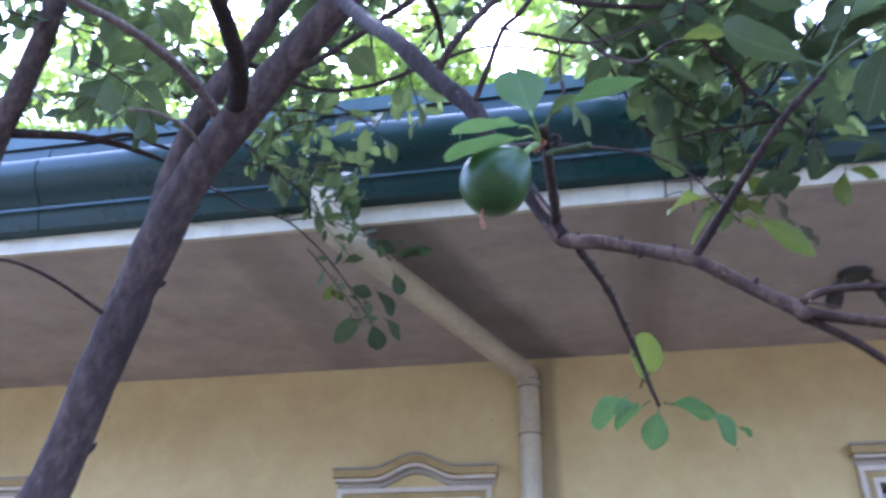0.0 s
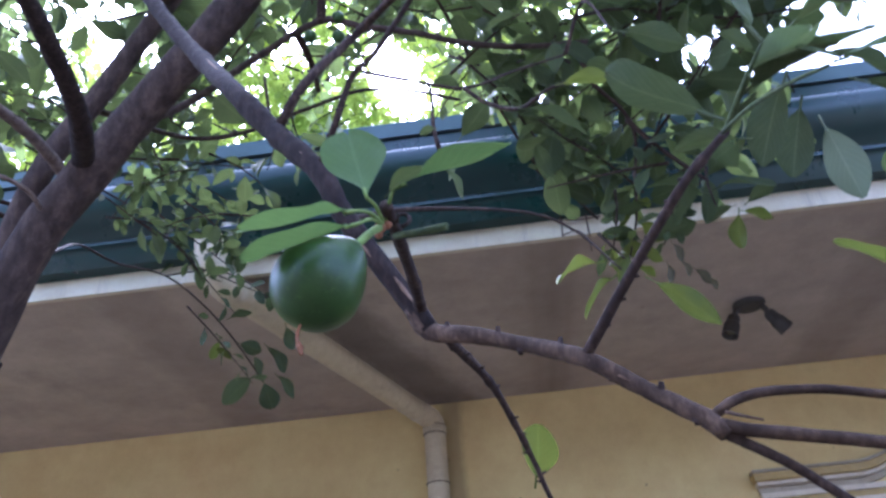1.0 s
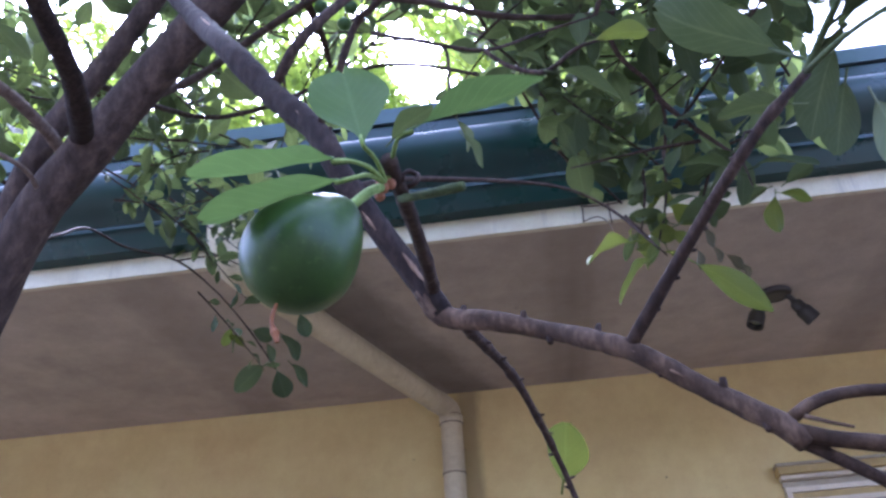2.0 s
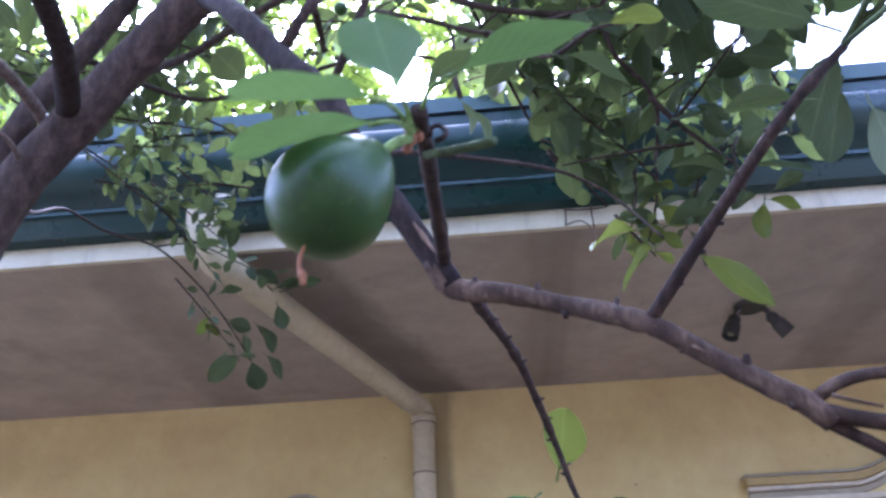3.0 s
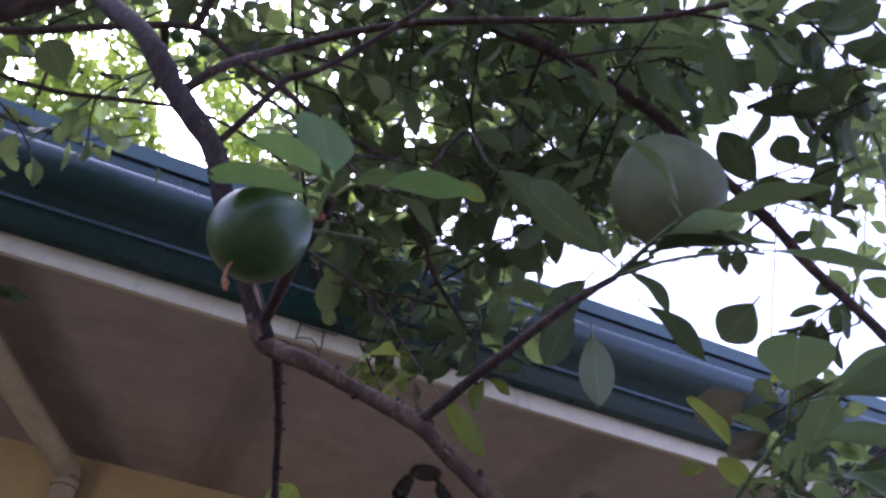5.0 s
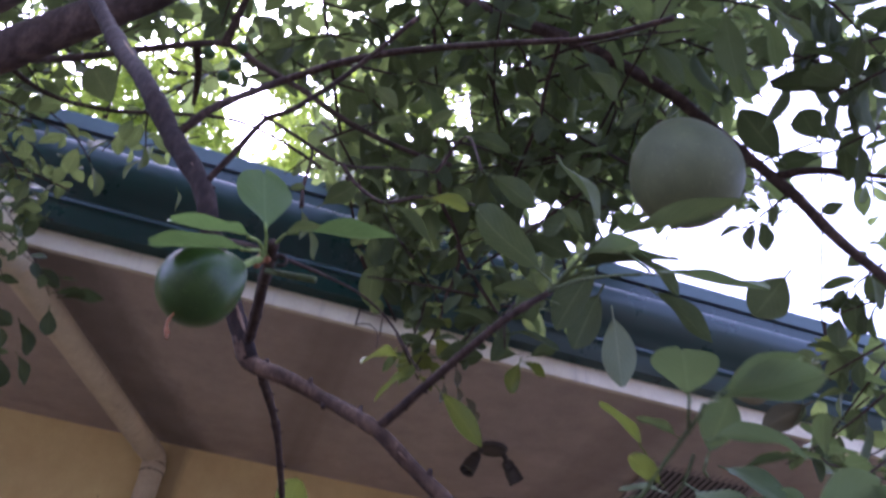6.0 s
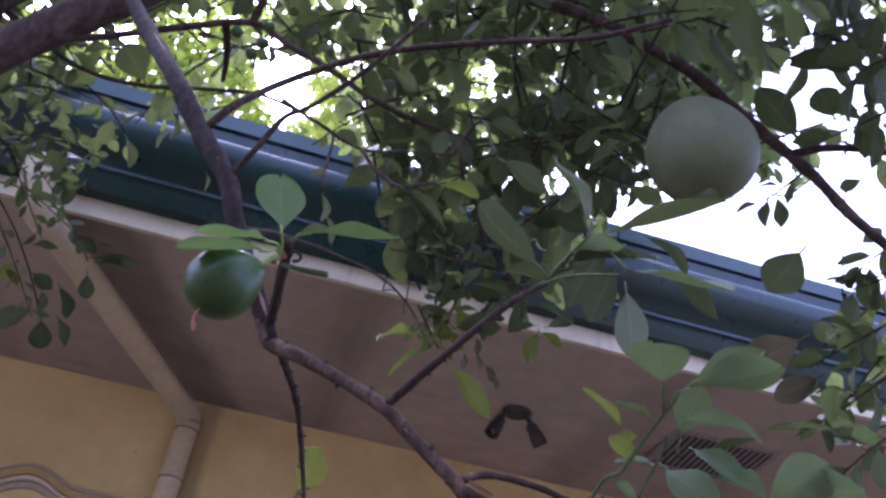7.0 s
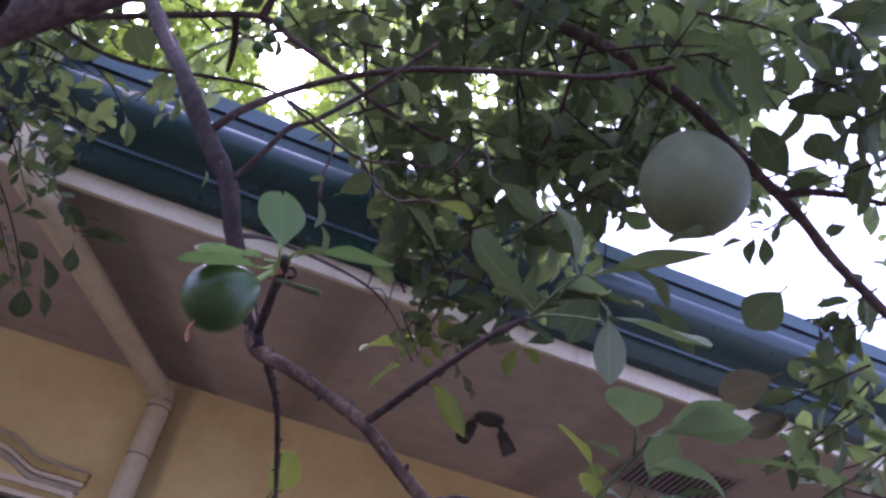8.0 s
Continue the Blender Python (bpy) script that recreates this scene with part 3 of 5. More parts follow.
limb('stem', BARK, [0.022, 0.0205, 0.0195, 0.019, 0.0185, 0.018, 0.0175, 0.016], 0.016, [(-0.373, -2.829, 1.850), (-0.366, -2.835, 1.919), (-0.356, -2.844, 2.018), (-0.322, -2.866, 2.108), (-0.289, -2.868, 2.199), (-0.244, -2.868, 2.288), (-0.184, -2.878, 2.399), (-0.108, -2.897, 2.527)], 0.06, 0.03)
limb('limb', SHADEBARK, [0.014, 0.0165, 0.0155, 0.0145, 0.0135, 0.0128, 0.012, 0.011], 0.0118, [(-0.244, -2.876, 2.089), (-0.225, -2.903, 2.116), (-0.179, -2.987, 2.086), (-0.160, -3.037, 2.086), (-0.150, -3.087, 2.088), (-0.143, -3.134, 2.090), (-0.136, -3.184, 2.093), (-0.132, -3.238, 2.096)], 0.06, 0.03)
limb('limb', PALEBARK, 0.0098, 0.0053, [(-0.270, -2.857, 2.084), (-0.268, -2.883, 2.116), (-0.276, -2.957, 2.126), (-0.289, -3.039, 2.119), (-0.313, -3.114, 2.109), (-0.339, -3.195, 2.082), (-0.352, -3.266, 2.052)], 0.09, 0.05)
limb('twig', PALEBARK, 0.0042, 0.0024, [(-0.280, -2.869, 2.031), (-0.279, -2.931, 2.046), (-0.310, -2.981, 2.048), (-0.340, -3.017, 2.033)], 0.09, 0.05)
limb('stem', BARK, 0.032, 0.022, [(-0.820, -2.600, 0.050), (-0.930, -2.600, 0.600), (-0.980, -2.630, 1.300), (-0.901, -2.685, 2.044), (-0.840, -2.750, 2.210), (-0.782, -2.792, 2.318), (-0.733, -2.833, 2.437), (-0.703, -2.863, 2.533), (-0.665, -2.898, 2.660)], 0.06, 0.03)
limb('twig', TWIGBARK, 0.011, 0.005, [(-0.831, -2.768, 2.239), (-0.773, -2.728, 2.259), (-0.718, -2.682, 2.283), (-0.674, -2.610, 2.314), (-0.638, -2.529, 2.339), (-0.612, -2.453, 2.359)], 0.09, 0.05)
limb('twig', TWIGBARK, 0.006, 0.004, [(-0.697, -2.646, 2.299), (-0.642, -2.605, 2.338), (-0.607, -2.555, 2.344), (-0.580, -2.505, 2.359)], 0.09, 0.05)
limb('twig', TWIGBARK, 0.0026, 0.0038, [(-0.507, -3.010, 1.782), (-0.482, -2.977, 1.789), (-0.457, -2.929, 1.787), (-0.434, -2.880, 1.777), (-0.409, -2.830, 1.763)], 0.09, 0.05)
MAIN = [(-0.050, -3.138, 2.207), (0.036, -3.198, 2.046), (0.117, -3.268, 1.900), (0.189, -3.365, 1.760), (0.233, -3.385, 1.691), (0.270, -3.399, 1.639), (0.286, -3.400, 1.603), (0.310, -3.393, 1.563), (0.327, -3.386, 1.537), (0.337, -3.386, 1.519), (0.362, -3.397, 1.508), (0.391, -3.407, 1.494), (0.420, -3.427, 1.473), (0.446, -3.431, 1.452), (0.471, -3.438, 1.431), (0.478, -3.440, 1.421)]
RADII = [0.009, 0.0089, 0.0086, 0.0079, 0.0076, 0.0074, 0.0070, 0.0066, 0.0064, 0.0060, 0.0047, 0.0043, 0.0044, 0.0044, 0.0047, 0.0038]
# upper half of the branch in the darker bark with painted shade
limb('branch', SHADEBARK, RADII[:10], 0, MAIN[:10], 0.09, 0.16)
limb('branch', YOUNGBARK, [r + 0.0001 for r in RADII[8:]], 0, MAIN[8:], 0.14, 0.12)
limb('twig', YOUNGBARK, 0.0027, 0.0017, [(0.473, -3.438, 1.431), (0.483, -3.439, 1.437), (0.497, -3.438, 1.441), (0.514, -3.438, 1.441), (0.531, -3.439, 1.439), (0.553, -3.437, 1.435), (0.610, -3.434, 1.424), (0.690, -3.428, 1.404)], 0.09, 0.05)
limb('twig', YOUNGBARK, 0.0036, 0.0022, [(0.475, -3.437, 1.428), (0.487, -3.440, 1.423), (0.502, -3.440, 1.420), (0.519, -3.439, 1.417), (0.542, -3.442, 1.411), (0.600, -3.447, 1.396), (0.690, -3.452, 1.370)], 0.09, 0.05)
limb('twig', TWIGBARK, 0.0028, 0.0020, [(0.474, -3.436, 1.426), (0.489, -3.435, 1.417), (0.504, -3.431, 1.409), (0.520, -3.424, 1.399), (0.560, -3.406, 1.373), (0.620, -3.380, 1.334)], 0.09, 0.05)
limb('twig', TWIGBARK, 0.0036, 0.0032, [(0.332, -3.383, 1.533), (0.333, -3.417, 1.532), (0.333, -3.456, 1.528), (0.334, -3.492, 1.519), (0.334, -3.513, 1.514), (0.334, -3.525, 1.513)], 0.09, 0.16)
limb('twig', GREENSTEM, 0.0017, 0.0019, [(0.334, -3.500, 1.513), (0.347, -3.508, 1.508), (0.354, -3.512, 1.506), (0.360, -3.516, 1.504)], 0.09, 0.05)
limb('twig', TWIGBARK, 0.0032, 0.0019, [(0.346, -3.379, 1.517), (0.366, -3.301, 1.521), (0.380, -3.251, 1.508), (0.392, -3.215, 1.488), (0.398, -3.204, 1.472), (0.404, -3.194, 1.459)], 0.09, 0.35)
limb('twig', TWIGBARK, 0.0031, 0.0021, [(0.421, -3.428, 1.474), (0.433, -3.443, 1.487), (0.449, -3.463, 1.504), (0.464, -3.482, 1.519), (0.479, -3.494, 1.534), (0.500, -3.498, 1.554)], 0.09, 0.16)
limb('twig', GREENSTEM, 0.0018, 0.0013, [(0.500, -3.498, 1.554), (0.503, -3.520, 1.557), (0.507, -3.538, 1.560), (0.509, -3.550, 1.560)], 0.09, 0.05)
limb('twig', TWIGBARK, 0.0025, 0.0018, [(0.270, -3.400, 1.640), (0.285, -3.418, 1.663), (0.299, -3.430, 1.692), (0.315, -3.439, 1.700), (0.347, -3.458, 1.734), (0.386, -3.495, 1.777)], 0.09, 0.05)
limb('twig', TWIGBARK, 0.0036, 0.0022, [(0.238, -3.388, 1.695), (0.257, -3.397, 1.723), (0.291, -3.382, 1.783), (0.335, -3.416, 1.790), (0.382, -3.448, 1.791), (0.454, -3.488, 1.788), (0.515, -3.527, 1.777), (0.564, -3.561, 1.783)], 0.09, 0.05)
limb('branch', BARK, 0.0075, 0.0045, [(-0.173, -2.895, 2.174), (-0.129, -2.776, 2.339), (0.013, -2.862, 2.331), (0.138, -2.915, 2.342), (0.205, -2.897, 2.336), (0.284, -2.880, 2.327), (0.369, -2.845, 2.323), (0.471, -2.815, 2.329), (0.576, -2.785, 2.353)], 0.09, 0.05)
limb('twig', TWIGBARK, 0.008, 0.005, [(0.140, -2.914, 2.341), (0.145, -2.935, 2.361), (0.157, -2.987, 2.407)], 0.09, 0.05)
limb('twig', TWIGBARK, 0.007, 0.004, [(0.096, -2.894, 2.341), (0.104, -2.839, 2.332), (0.101, -2.768, 2.332)], 0.09, 0.05)
limb('twig', TWIGBARK, 0.006, 0.003, [(-0.261, -2.876, 2.258), (-0.213, -2.599, 2.417), (-0.086, -2.609, 2.404), (0.046, -2.646, 2.410), (0.158, -2.685, 2.402), (0.256, -2.730, 2.344), (0.346, -2.761, 2.278)], 0.09, 0.05)
limb('twig', TWIGBARK, 0.004, 0.003, [(0.675, -3.069, 2.438), (0.677, -3.007, 2.391), (0.679, -2.971, 2.335), (0.672, -2.935, 2.290), (0.666, -2.893, 2.251)], 0.09, 0.05)
limb('branch', BARK, 0.0115, 0.008, [(0.550, -3.055, 2.456), (0.690, -3.071, 2.436), (0.802, -3.076, 2.401), (0.879, -3.077, 2.369), (0.960, -3.069, 2.321), (1.059, -3.066, 2.256), (1.103, -3.065, 2.223), (1.160, -3.060, 2.171), (1.251, -3.055, 2.113), (1.345, -3.048, 2.054), (1.456, -3.047, 2.004)], 0.09, 0.05)
limb('twig', TWIGBARK, 0.008, 0.004, [(1.060, -3.069, 2.258), (1.100, -3.086, 2.272), (1.157, -3.098, 2.284), (1.247, -3.110, 2.295)], 0.09, 0.05)
limb('branch', BARK, 0.009, 0.006, [(1.025, -3.188, 2.624), (1.100, -3.150, 2.563), (1.169, -3.121, 2.503), (1.266, -3.108, 2.425)], 0.09, 0.05)
limb('twig', TWIGBARK, 0.005, 0.003, [(1.046, -3.114, 2.440), (1.073, -3.147, 2.446), (1.116, -3.166, 2.458), (1.176, -3.224, 2.493)], 0.09, 0.05)
limb('twig', TWIGBARK, 0.002, 0.002, [(1.460, -2.850, 3.050), (1.557, -2.638, 2.727), (1.593, -2.556, 2.619), (1.628, -2.480, 2.506)], 0.09, 0.05)
limb('twig', TWIGBARK, 0.005, 0.003, [(1.630, -2.486, 2.511), (1.648, -2.457, 2.458), (1.671, -2.420, 2.387)], 0.09, 0.05)
limb('twig', GREENSTEM, 0.0026, 0.0012, [(0.360, -3.150, 0.000), (0.400, -3.220, 0.500), (0.460, -3.330, 1.000), (0.535, -3.462, 1.385), (0.552, -3.509, 1.435), (0.561, -3.533, 1.456), (0.564, -3.546, 1.464), (0.564, -3.551, 1.468)], 0.09, 0.05)
limb('twig', GREENSTEM, 0.0010, 0.0008, [(0.563, -3.536, 1.458), (0.559, -3.543, 1.463), (0.555, -3.551, 1.467)], 0.05, 0.0)
limb('twig', GREENSTEM, 0.0009, 0.0007, [(0.577, -3.528, 1.440), (0.574, -3.529, 1.443), (0.574, -3.533, 1.447)], 0.05, 0.0)
limb('twig', GREENSTEM, 0.0011, 0.0008, [(0.491, -3.517, 1.538), (0.495, -3.544, 1.528), (0.499, -3.574, 1.512), (0.507, -3.595, 1.501)], 0.09, 0.05)
limb('twig', GREENSTEM, 0.001, 0.0009, [(0.548, -3.488, 1.423), (0.559, -3.499, 1.411), (0.565, -3.509, 1.428), (0.566, -3.524, 1.438), (0.564, -3.537, 1.446)], 0.09, 0.05)
limb('twig', TWIGBARK, 0.006, 0.0025, [(-0.321, -2.841, 1.993), (-0.578, -2.400, 2.317), (-0.757, -2.025, 2.600), (-0.719, -1.885, 2.622), (-0.644, -1.721, 2.666), (-0.564, -1.618, 2.617), (-0.498, -1.550, 2.545), (-0.445, -1.491, 2.471), (-0.414, -1.419, 2.418)], 0.09, 0.05)
limb('twig', TWIGBARK, 0.003, 0.002, [(-0.644, -1.721, 2.666), (-0.575, -1.675, 2.700), (-0.486, -1.643, 2.704), (-0.399, -1.588, 2.667), (-0.330, -1.525, 2.598)], 0.09, 0.05)
limb('twig', TWIGBARK, 0.0022, 0.0009, [(0.292, -3.399, 1.598), (0.322, -3.330, 1.650), (0.406, -3.244, 1.696), (0.450, -3.214, 1.691), (0.479, -3.238, 1.633)], 0.09, 0.05)
limb('twig', TWIGBARK, 0.005, 0.003, [(0.200, -2.750, 2.950), (0.360, -2.420, 2.750), (0.502, -2.206, 2.535), (0.568, -2.173, 2.482), (0.631, -2.137, 2.417)], 0.09, 0.05)
limb('twig', TWIGBARK, 0.005, 0.0025, [(0.554, -2.791, 2.348), (0.569, -2.778, 2.268), (0.613, -2.749, 2.225), (0.631, -2.723, 2.190), (0.627, -2.681, 2.137)], 0.09, 0.05)
limb('twig', TWIGBARK, 0.005, 0.0025, [(0.620, -2.737, 2.210), (0.663, -2.727, 2.152), (0.711, -2.766, 2.048)], 0.09, 0.05)

limb('twig', TWIGBARK, 0.0022, 0.0011, [(0.269, -3.239, 1.888), (0.312, -3.250, 1.860), (0.367, -3.240, 1.849), (0.419, -3.205, 1.897), (0.473, -3.201, 1.915)], 0.09, 0.05)
limb('twig', TWIGBARK, 0.0022, 0.0011, [(0.367, -3.240, 1.849), (0.387, -3.244, 1.823), (0.415, -3.262, 1.795), (0.444, -3.311, 1.771), (0.507, -3.263, 1.825)], 0.09, 0.05)
limb('twig', TWIGBARK, 0.0022, 0.0011, [(0.339, -3.236, 1.782), (0.335, -3.234, 1.812), (0.333, -3.229, 1.867), (0.312, -3.250, 1.860)], 0.09, 0.05)
limb('twig', TWIGBARK, 0.0022, 0.0011, [(0.473, -3.201, 1.915), (0.495, -3.237, 1.948), (0.505, -3.287, 1.852)], 0.09, 0.05)

limb('twig', YOUNGBARK, 0.0009, 0.0006, [(0.479, -3.444, 1.431), (0.486, -3.447, 1.427), (0.493, -3.451, 1.423)], 0.05, 0.3)
# limbs above that carry the crown, some into its added unseen part behind the camera
TOP = (0.124, -2.985, 2.521)
for r0, r1, pts in ((0.024, 0.008, [TOP, (0.22, -3.15, 2.93), (0.30, -3.75, 3.18), (0.35, -4.50, 3.38), (0.42, -5.10, 3.50)]),
                    (0.020, 0.007, [TOP, (-0.12, -3.25, 3.00), (-0.65, -3.95, 3.30), (-1.10, -4.70, 3.45)]),
                    (0.020, 0.007, [TOP, (0.52, -3.05, 2.98), (1.05, -3.55, 3.22), (1.60, -4.30, 3.40), (2.00, -4.90, 3.50)]),
                    (0.018, 0.006, [TOP, (0.28, -2.72, 3.00), (0.70, -2.45, 3.30), (1.30, -2.20, 3.50), (1.90, -2.00, 3.60)]),
                    (0.018, 0.006, [TOP, (-0.15, -2.65, 3.02), (-0.75, -2.35, 3.30), (-1.30, -2.10, 3.50)]),
                    (0.018, 0.006, [(-0.122, -2.927, 2.442), (-0.45, -2.90, 2.95), (-1.05, -3.00, 3.22), (-1.50, -3.10, 3.35)]),
                    (0.012, 0.0115, [TOP, (0.32, -2.99, 2.66), (0.55, -3.055, 2.456)]),
                    (0.010, 0.009, [(0.52, -3.05, 2.98), (0.80, -3.18, 2.84), (1.025, -3.188, 2.624)]),
                    (0.012, 0.009, [(-0.122, -2.927, 2.442), (-0.20, -2.98, 2.52), (-0.14, -3.08, 2.37), (-0.05, -3.138, 2.207)])):
    limb("limb", BARK, r0, r1, pts, 0.1, 0.05)

# small snags and leaf scars along the near branch
for k, share, d in ((9, 0.4, (0.1, -0.2, 1)), (10, 0.5, (0.1, -0.4, 1)), (11, 0.6, (0.2, 0, 1)), (10, 0.9, (0, -0.3, -1)), (12, 0.4, (0.1, -0.2, -1)), (13, 0.3, (0.1, -0.5, 1)), (13, 0.8, (0, -0.4, -1)), (8, 0.5, (-1, -0.2, 0.2)), (7, 0.4, (-1, -0.4, 0)), (7, 0.9, (1, -0.4, 0.3)), (6, 0.5, (-1, -0.3, -0.3)), (5, 0.1, (0.8, -0.4, 0.4))):
    q = Vector(MAIN[k]).lerp(Vector(MAIN[k + 1]), share)
    d = Vector(d).normalized()
    on_tree(part("snag", tube(bmesh.new(), [q, q + d * 0.0045, q + d * (0.0066 + 0.0012 * (k % 3))], 0.0026, 0.0012, 8, 0.0012, 0.25, k), TWIGBARK, None, "", True))

# buds and leaf scars along the hanging twig and the rising one
DROOP = [(0.346, -3.379, 1.517), (0.366, -3.301, 1.521), (0.380, -3.251, 1.508), (0.392, -3.215, 1.488), (0.398, -3.204, 1.472)]
RISING = [(0.421, -3.428, 1.474), (0.433, -3.443, 1.487), (0.449, -3.463, 1.504), (0.464, -3.482, 1.519), (0.479, -3.494, 1.534)]
for way, r in ((DROOP, 0.0028), (RISING, 0.0028)):
    rng = random.Random(len(way) + int(way[0][0] * 1000))
    for a, b in zip(way, way[1:]):
        for share in (0.25, 0.75):
            q = Vector(a).lerp(Vector(b), share + rng.uniform(-0.15, 0.15))
            d = Vector((rng.choice((-1, 1)), rng.uniform(-0.4, 0.2), rng.uniform(-0.3, 0.6))).normalized()
            on_tree(part("bud", tube(bmesh.new(), [q + d * r * 0.5, q + d * r * 1.2, q + d * (r * 1.5 + rng.uniform(0.0004, 0.0012))], 0.0013, 0.0006, 7, 0.0008, 0.2), TWIGBARK, None, "", True))

# pale streaks where the outer bark has flaked off
def flake(k, s0, s1, r, turn, half):
    a, b = Vector(MAIN[k]), Vector(MAIN[k + 1])
    t = (b - a).normalized()
    out = Vector((math.sin(turn), -math.cos(turn), -0.45))
    out = (out - t * out.dot(t)).normalized()
    side = t.cross(out)
    bm = bmesh.new()
    rows = []
    for i in range(13):
        u = i / 12
        w = half * math.sin(math.pi * (0.04 + 0.92 * u)) * (1 + 0.5 * noise.noise(Vector((k, 7 * u, 0))))
        q = a.lerp(b, s0 + (s1 - s0) * u)
        rows.append([bm.verts.new(q + (out * math.cos(c * w) + side * math.sin(c * w)) * r * (1.05 if abs(c) < 1 else 0.97)) for c in (-1, -0.6, 0, 0.6, 1)])
    for p, q in zip(rows, rows[1:]):
        for i in range(4):
            bm.faces.new((p[i], p[i + 1], q[i + 1], q[i]))
    return on_tree(part("bark_flake", bm, FLAKE, None, "tan bare streak in the bark", True))


flake(4, 0.25, 0.75, 0.0077, 0.2, 0.20)
flake(7, 0.35, 1.0, 0.0067, 0.5, 0.22)
flake(6, 0.55, 0.85, 0.0070, -0.3, 0.15)
flake(12, 0.1, 0.8, 0.0046, 0.0, 0.22)
flake(2, 0.3, 0.7, 0.0087, 0.3, 0.12)

# ---- leaves ----
def leaf_arrays(width, fold, curl, notch, seed, rows=7, half_cols=2, stalk=0.16, wedge=0.0):
    """One leaf, 1 long along y with its stalk, facing z, widest beyond its middle, blunt or notched at the end: vertices, faces, uvs."""
    rng = random.Random(seed)
    ph = rng.random() * 6
    vs, uv, fs = [], [], []
    cols = 2 * half_cols + 1
    for i in range(rows + 1):
        u = 1 - (1 - i / rows) ** 1.25
        half = 0.5 * width * max(0.0, math.sin(math.pi * min(u, 0.985) ** 1.16)) ** 0.66
        if notch:
            half = 0.5 * width * max(0.0, math.sin(math.pi * min(u, 0.992) ** 1.42)) ** 0.62
        if wedge:
            half = 0.5 * width * max(0.0, math.sin(math.pi * min(u, 0.992) ** wedge)) ** 0.72
        half = max(half, 0.014)
        y = stalk + (1 - stalk) * u
        z = -curl * (u - 0.1) ** 2 + 0.02 * math.sin(5 * u + ph)
        for c in range(cols):
            k = c / half_cols - 1
            yy = y
            if notch:
                yy -= 0.075 * notch * (1 - abs(k)) ** 2 * u ** 9
            wav = 0.022 * math.sin(9 * u + ph + 2 * k) * abs(k)
            vs.append((half * k, yy, z + fold * half * abs(k) ** 1.3 + wav))
            uv.append((u, 0.5 + 0.5 * k))
    for i in range(rows):
        for k in range(cols - 1):
            a = i * cols + k
            fs.append((a, a + 1, a + cols + 1, a + cols))
    b = len(vs)
    for x, y, z in ((-0.016, 0.0, 0), (0, 0.0, -0.022), (0.016, 0.0, 0), (-0.014, stalk * 1.3, 0.004), (0, stalk * 1.3, -0.020), (0.014, stalk * 1.3, 0.004)):
        vs.append((x, y, z)); uv.append((0.0, 0.5))
    fs += [(b, b + 1, b + 4, b + 3), (b + 1, b + 2, b + 5, b + 4), (b, b + 3, b + 5, b + 2)]
    return np.array(vs), fs, uv


KINDS = ((0.54, 0.24, 0.12, 0, 1), (0.50, 0.32, 0.22, 0.35, 2), (0.60, 0.16, -0.08, 0.6, 3), (0.46, 0.34, 0.26, 0, 4), (0.58, 0.12, 0.14, 0.6, 5))
SHAPES = [leaf_arrays(*k) for k in KINDS]
FINE = [leaf_arrays(*k, rows=14, half_cols=4) for k in KINDS]
# young leaves on long pale stalks, broad and notched at the end: nearly flat, wavy, folded, round, and arching over
FINE += [leaf_arrays(0.60, 0.10, 0.06, 1.3, 6, 18, 5, 0.27, 2.1), leaf_arrays(0.50, 0.42, 0.22, 0.8, 7, 18, 5, 0.22, 1.75), leaf_arrays(0.54, 0.30, 0.02, 0.7, 8, 18, 5, 0.08, 1.6), leaf_arrays(0.58, 0.10, 0.04, 1.0, 9, 18, 5, 0.05, 1.45), leaf_arrays(0.50, 0.30, 0.55, 0, 10, 18, 5, 0.08)]


def leaf_mesh(i, mat):
    vs, fs, uv = FINE[i]
    me = bpy.data.meshes.new("leaf")
    me.from_pydata(vs.tolist(), [], fs)
    layer = me.uv_layers.new(name="UVMap")
    layer.data.foreach_set("uv", [c for p in me.polygons for v in p.vertices for c in uv[v]])
    me.polygons.foreach_set("use_smooth", [True] * len(me.polygons))
    me.materials.append(mat)
    return me


MESHES = {}


def leaf_frame(base, tip, width, roll, natural=0.56):
    base, tip = Vector(base), Vector(tip)
    y = tip - base
    size = y.length
    y.normalize()
    up = Vector((0, 0, 1)) if abs(y.z) < 0.95 else Vector((0, -1, 0))
    x = y.cross(up).normalized()
    z = x.cross(y)
    m = Matrix((x, y, z)).transposed().to_4x4() @ Matrix.Rotation(radians(roll), 4, "Y") @ Matrix.Diagonal((size * width / natural, size, size, 1))
    m.translation = base
    return m


COUNT = [0]
ORDER = (0, 3, 1, 0, 2, 3, 1)


def leaf(base, tip, width, roll, kind, shape=None):
    COUNT[0] += 1
    i = ORDER[COUNT[0] % len(ORDER)] if shape is None else shape
    if kind in "fh" and shape is None:
        i = 2 + 2 * (COUNT[0] % 2)
    mat = LEAVES[kind]
    key = (i, mat.name)
    if key not in MESHES:
        MESHES[key] = leaf_mesh(i, mat)
    ob = on_tree(new("leaf", MESHES[key]))
    ob.matrix_basis = leaf_frame(base, tip, width, roll)
    return ob


# round the small fruit: long pale stalks from the twig's end, each with its blade
CLUSTER = (0.3315, -3.5140, 1.5095)
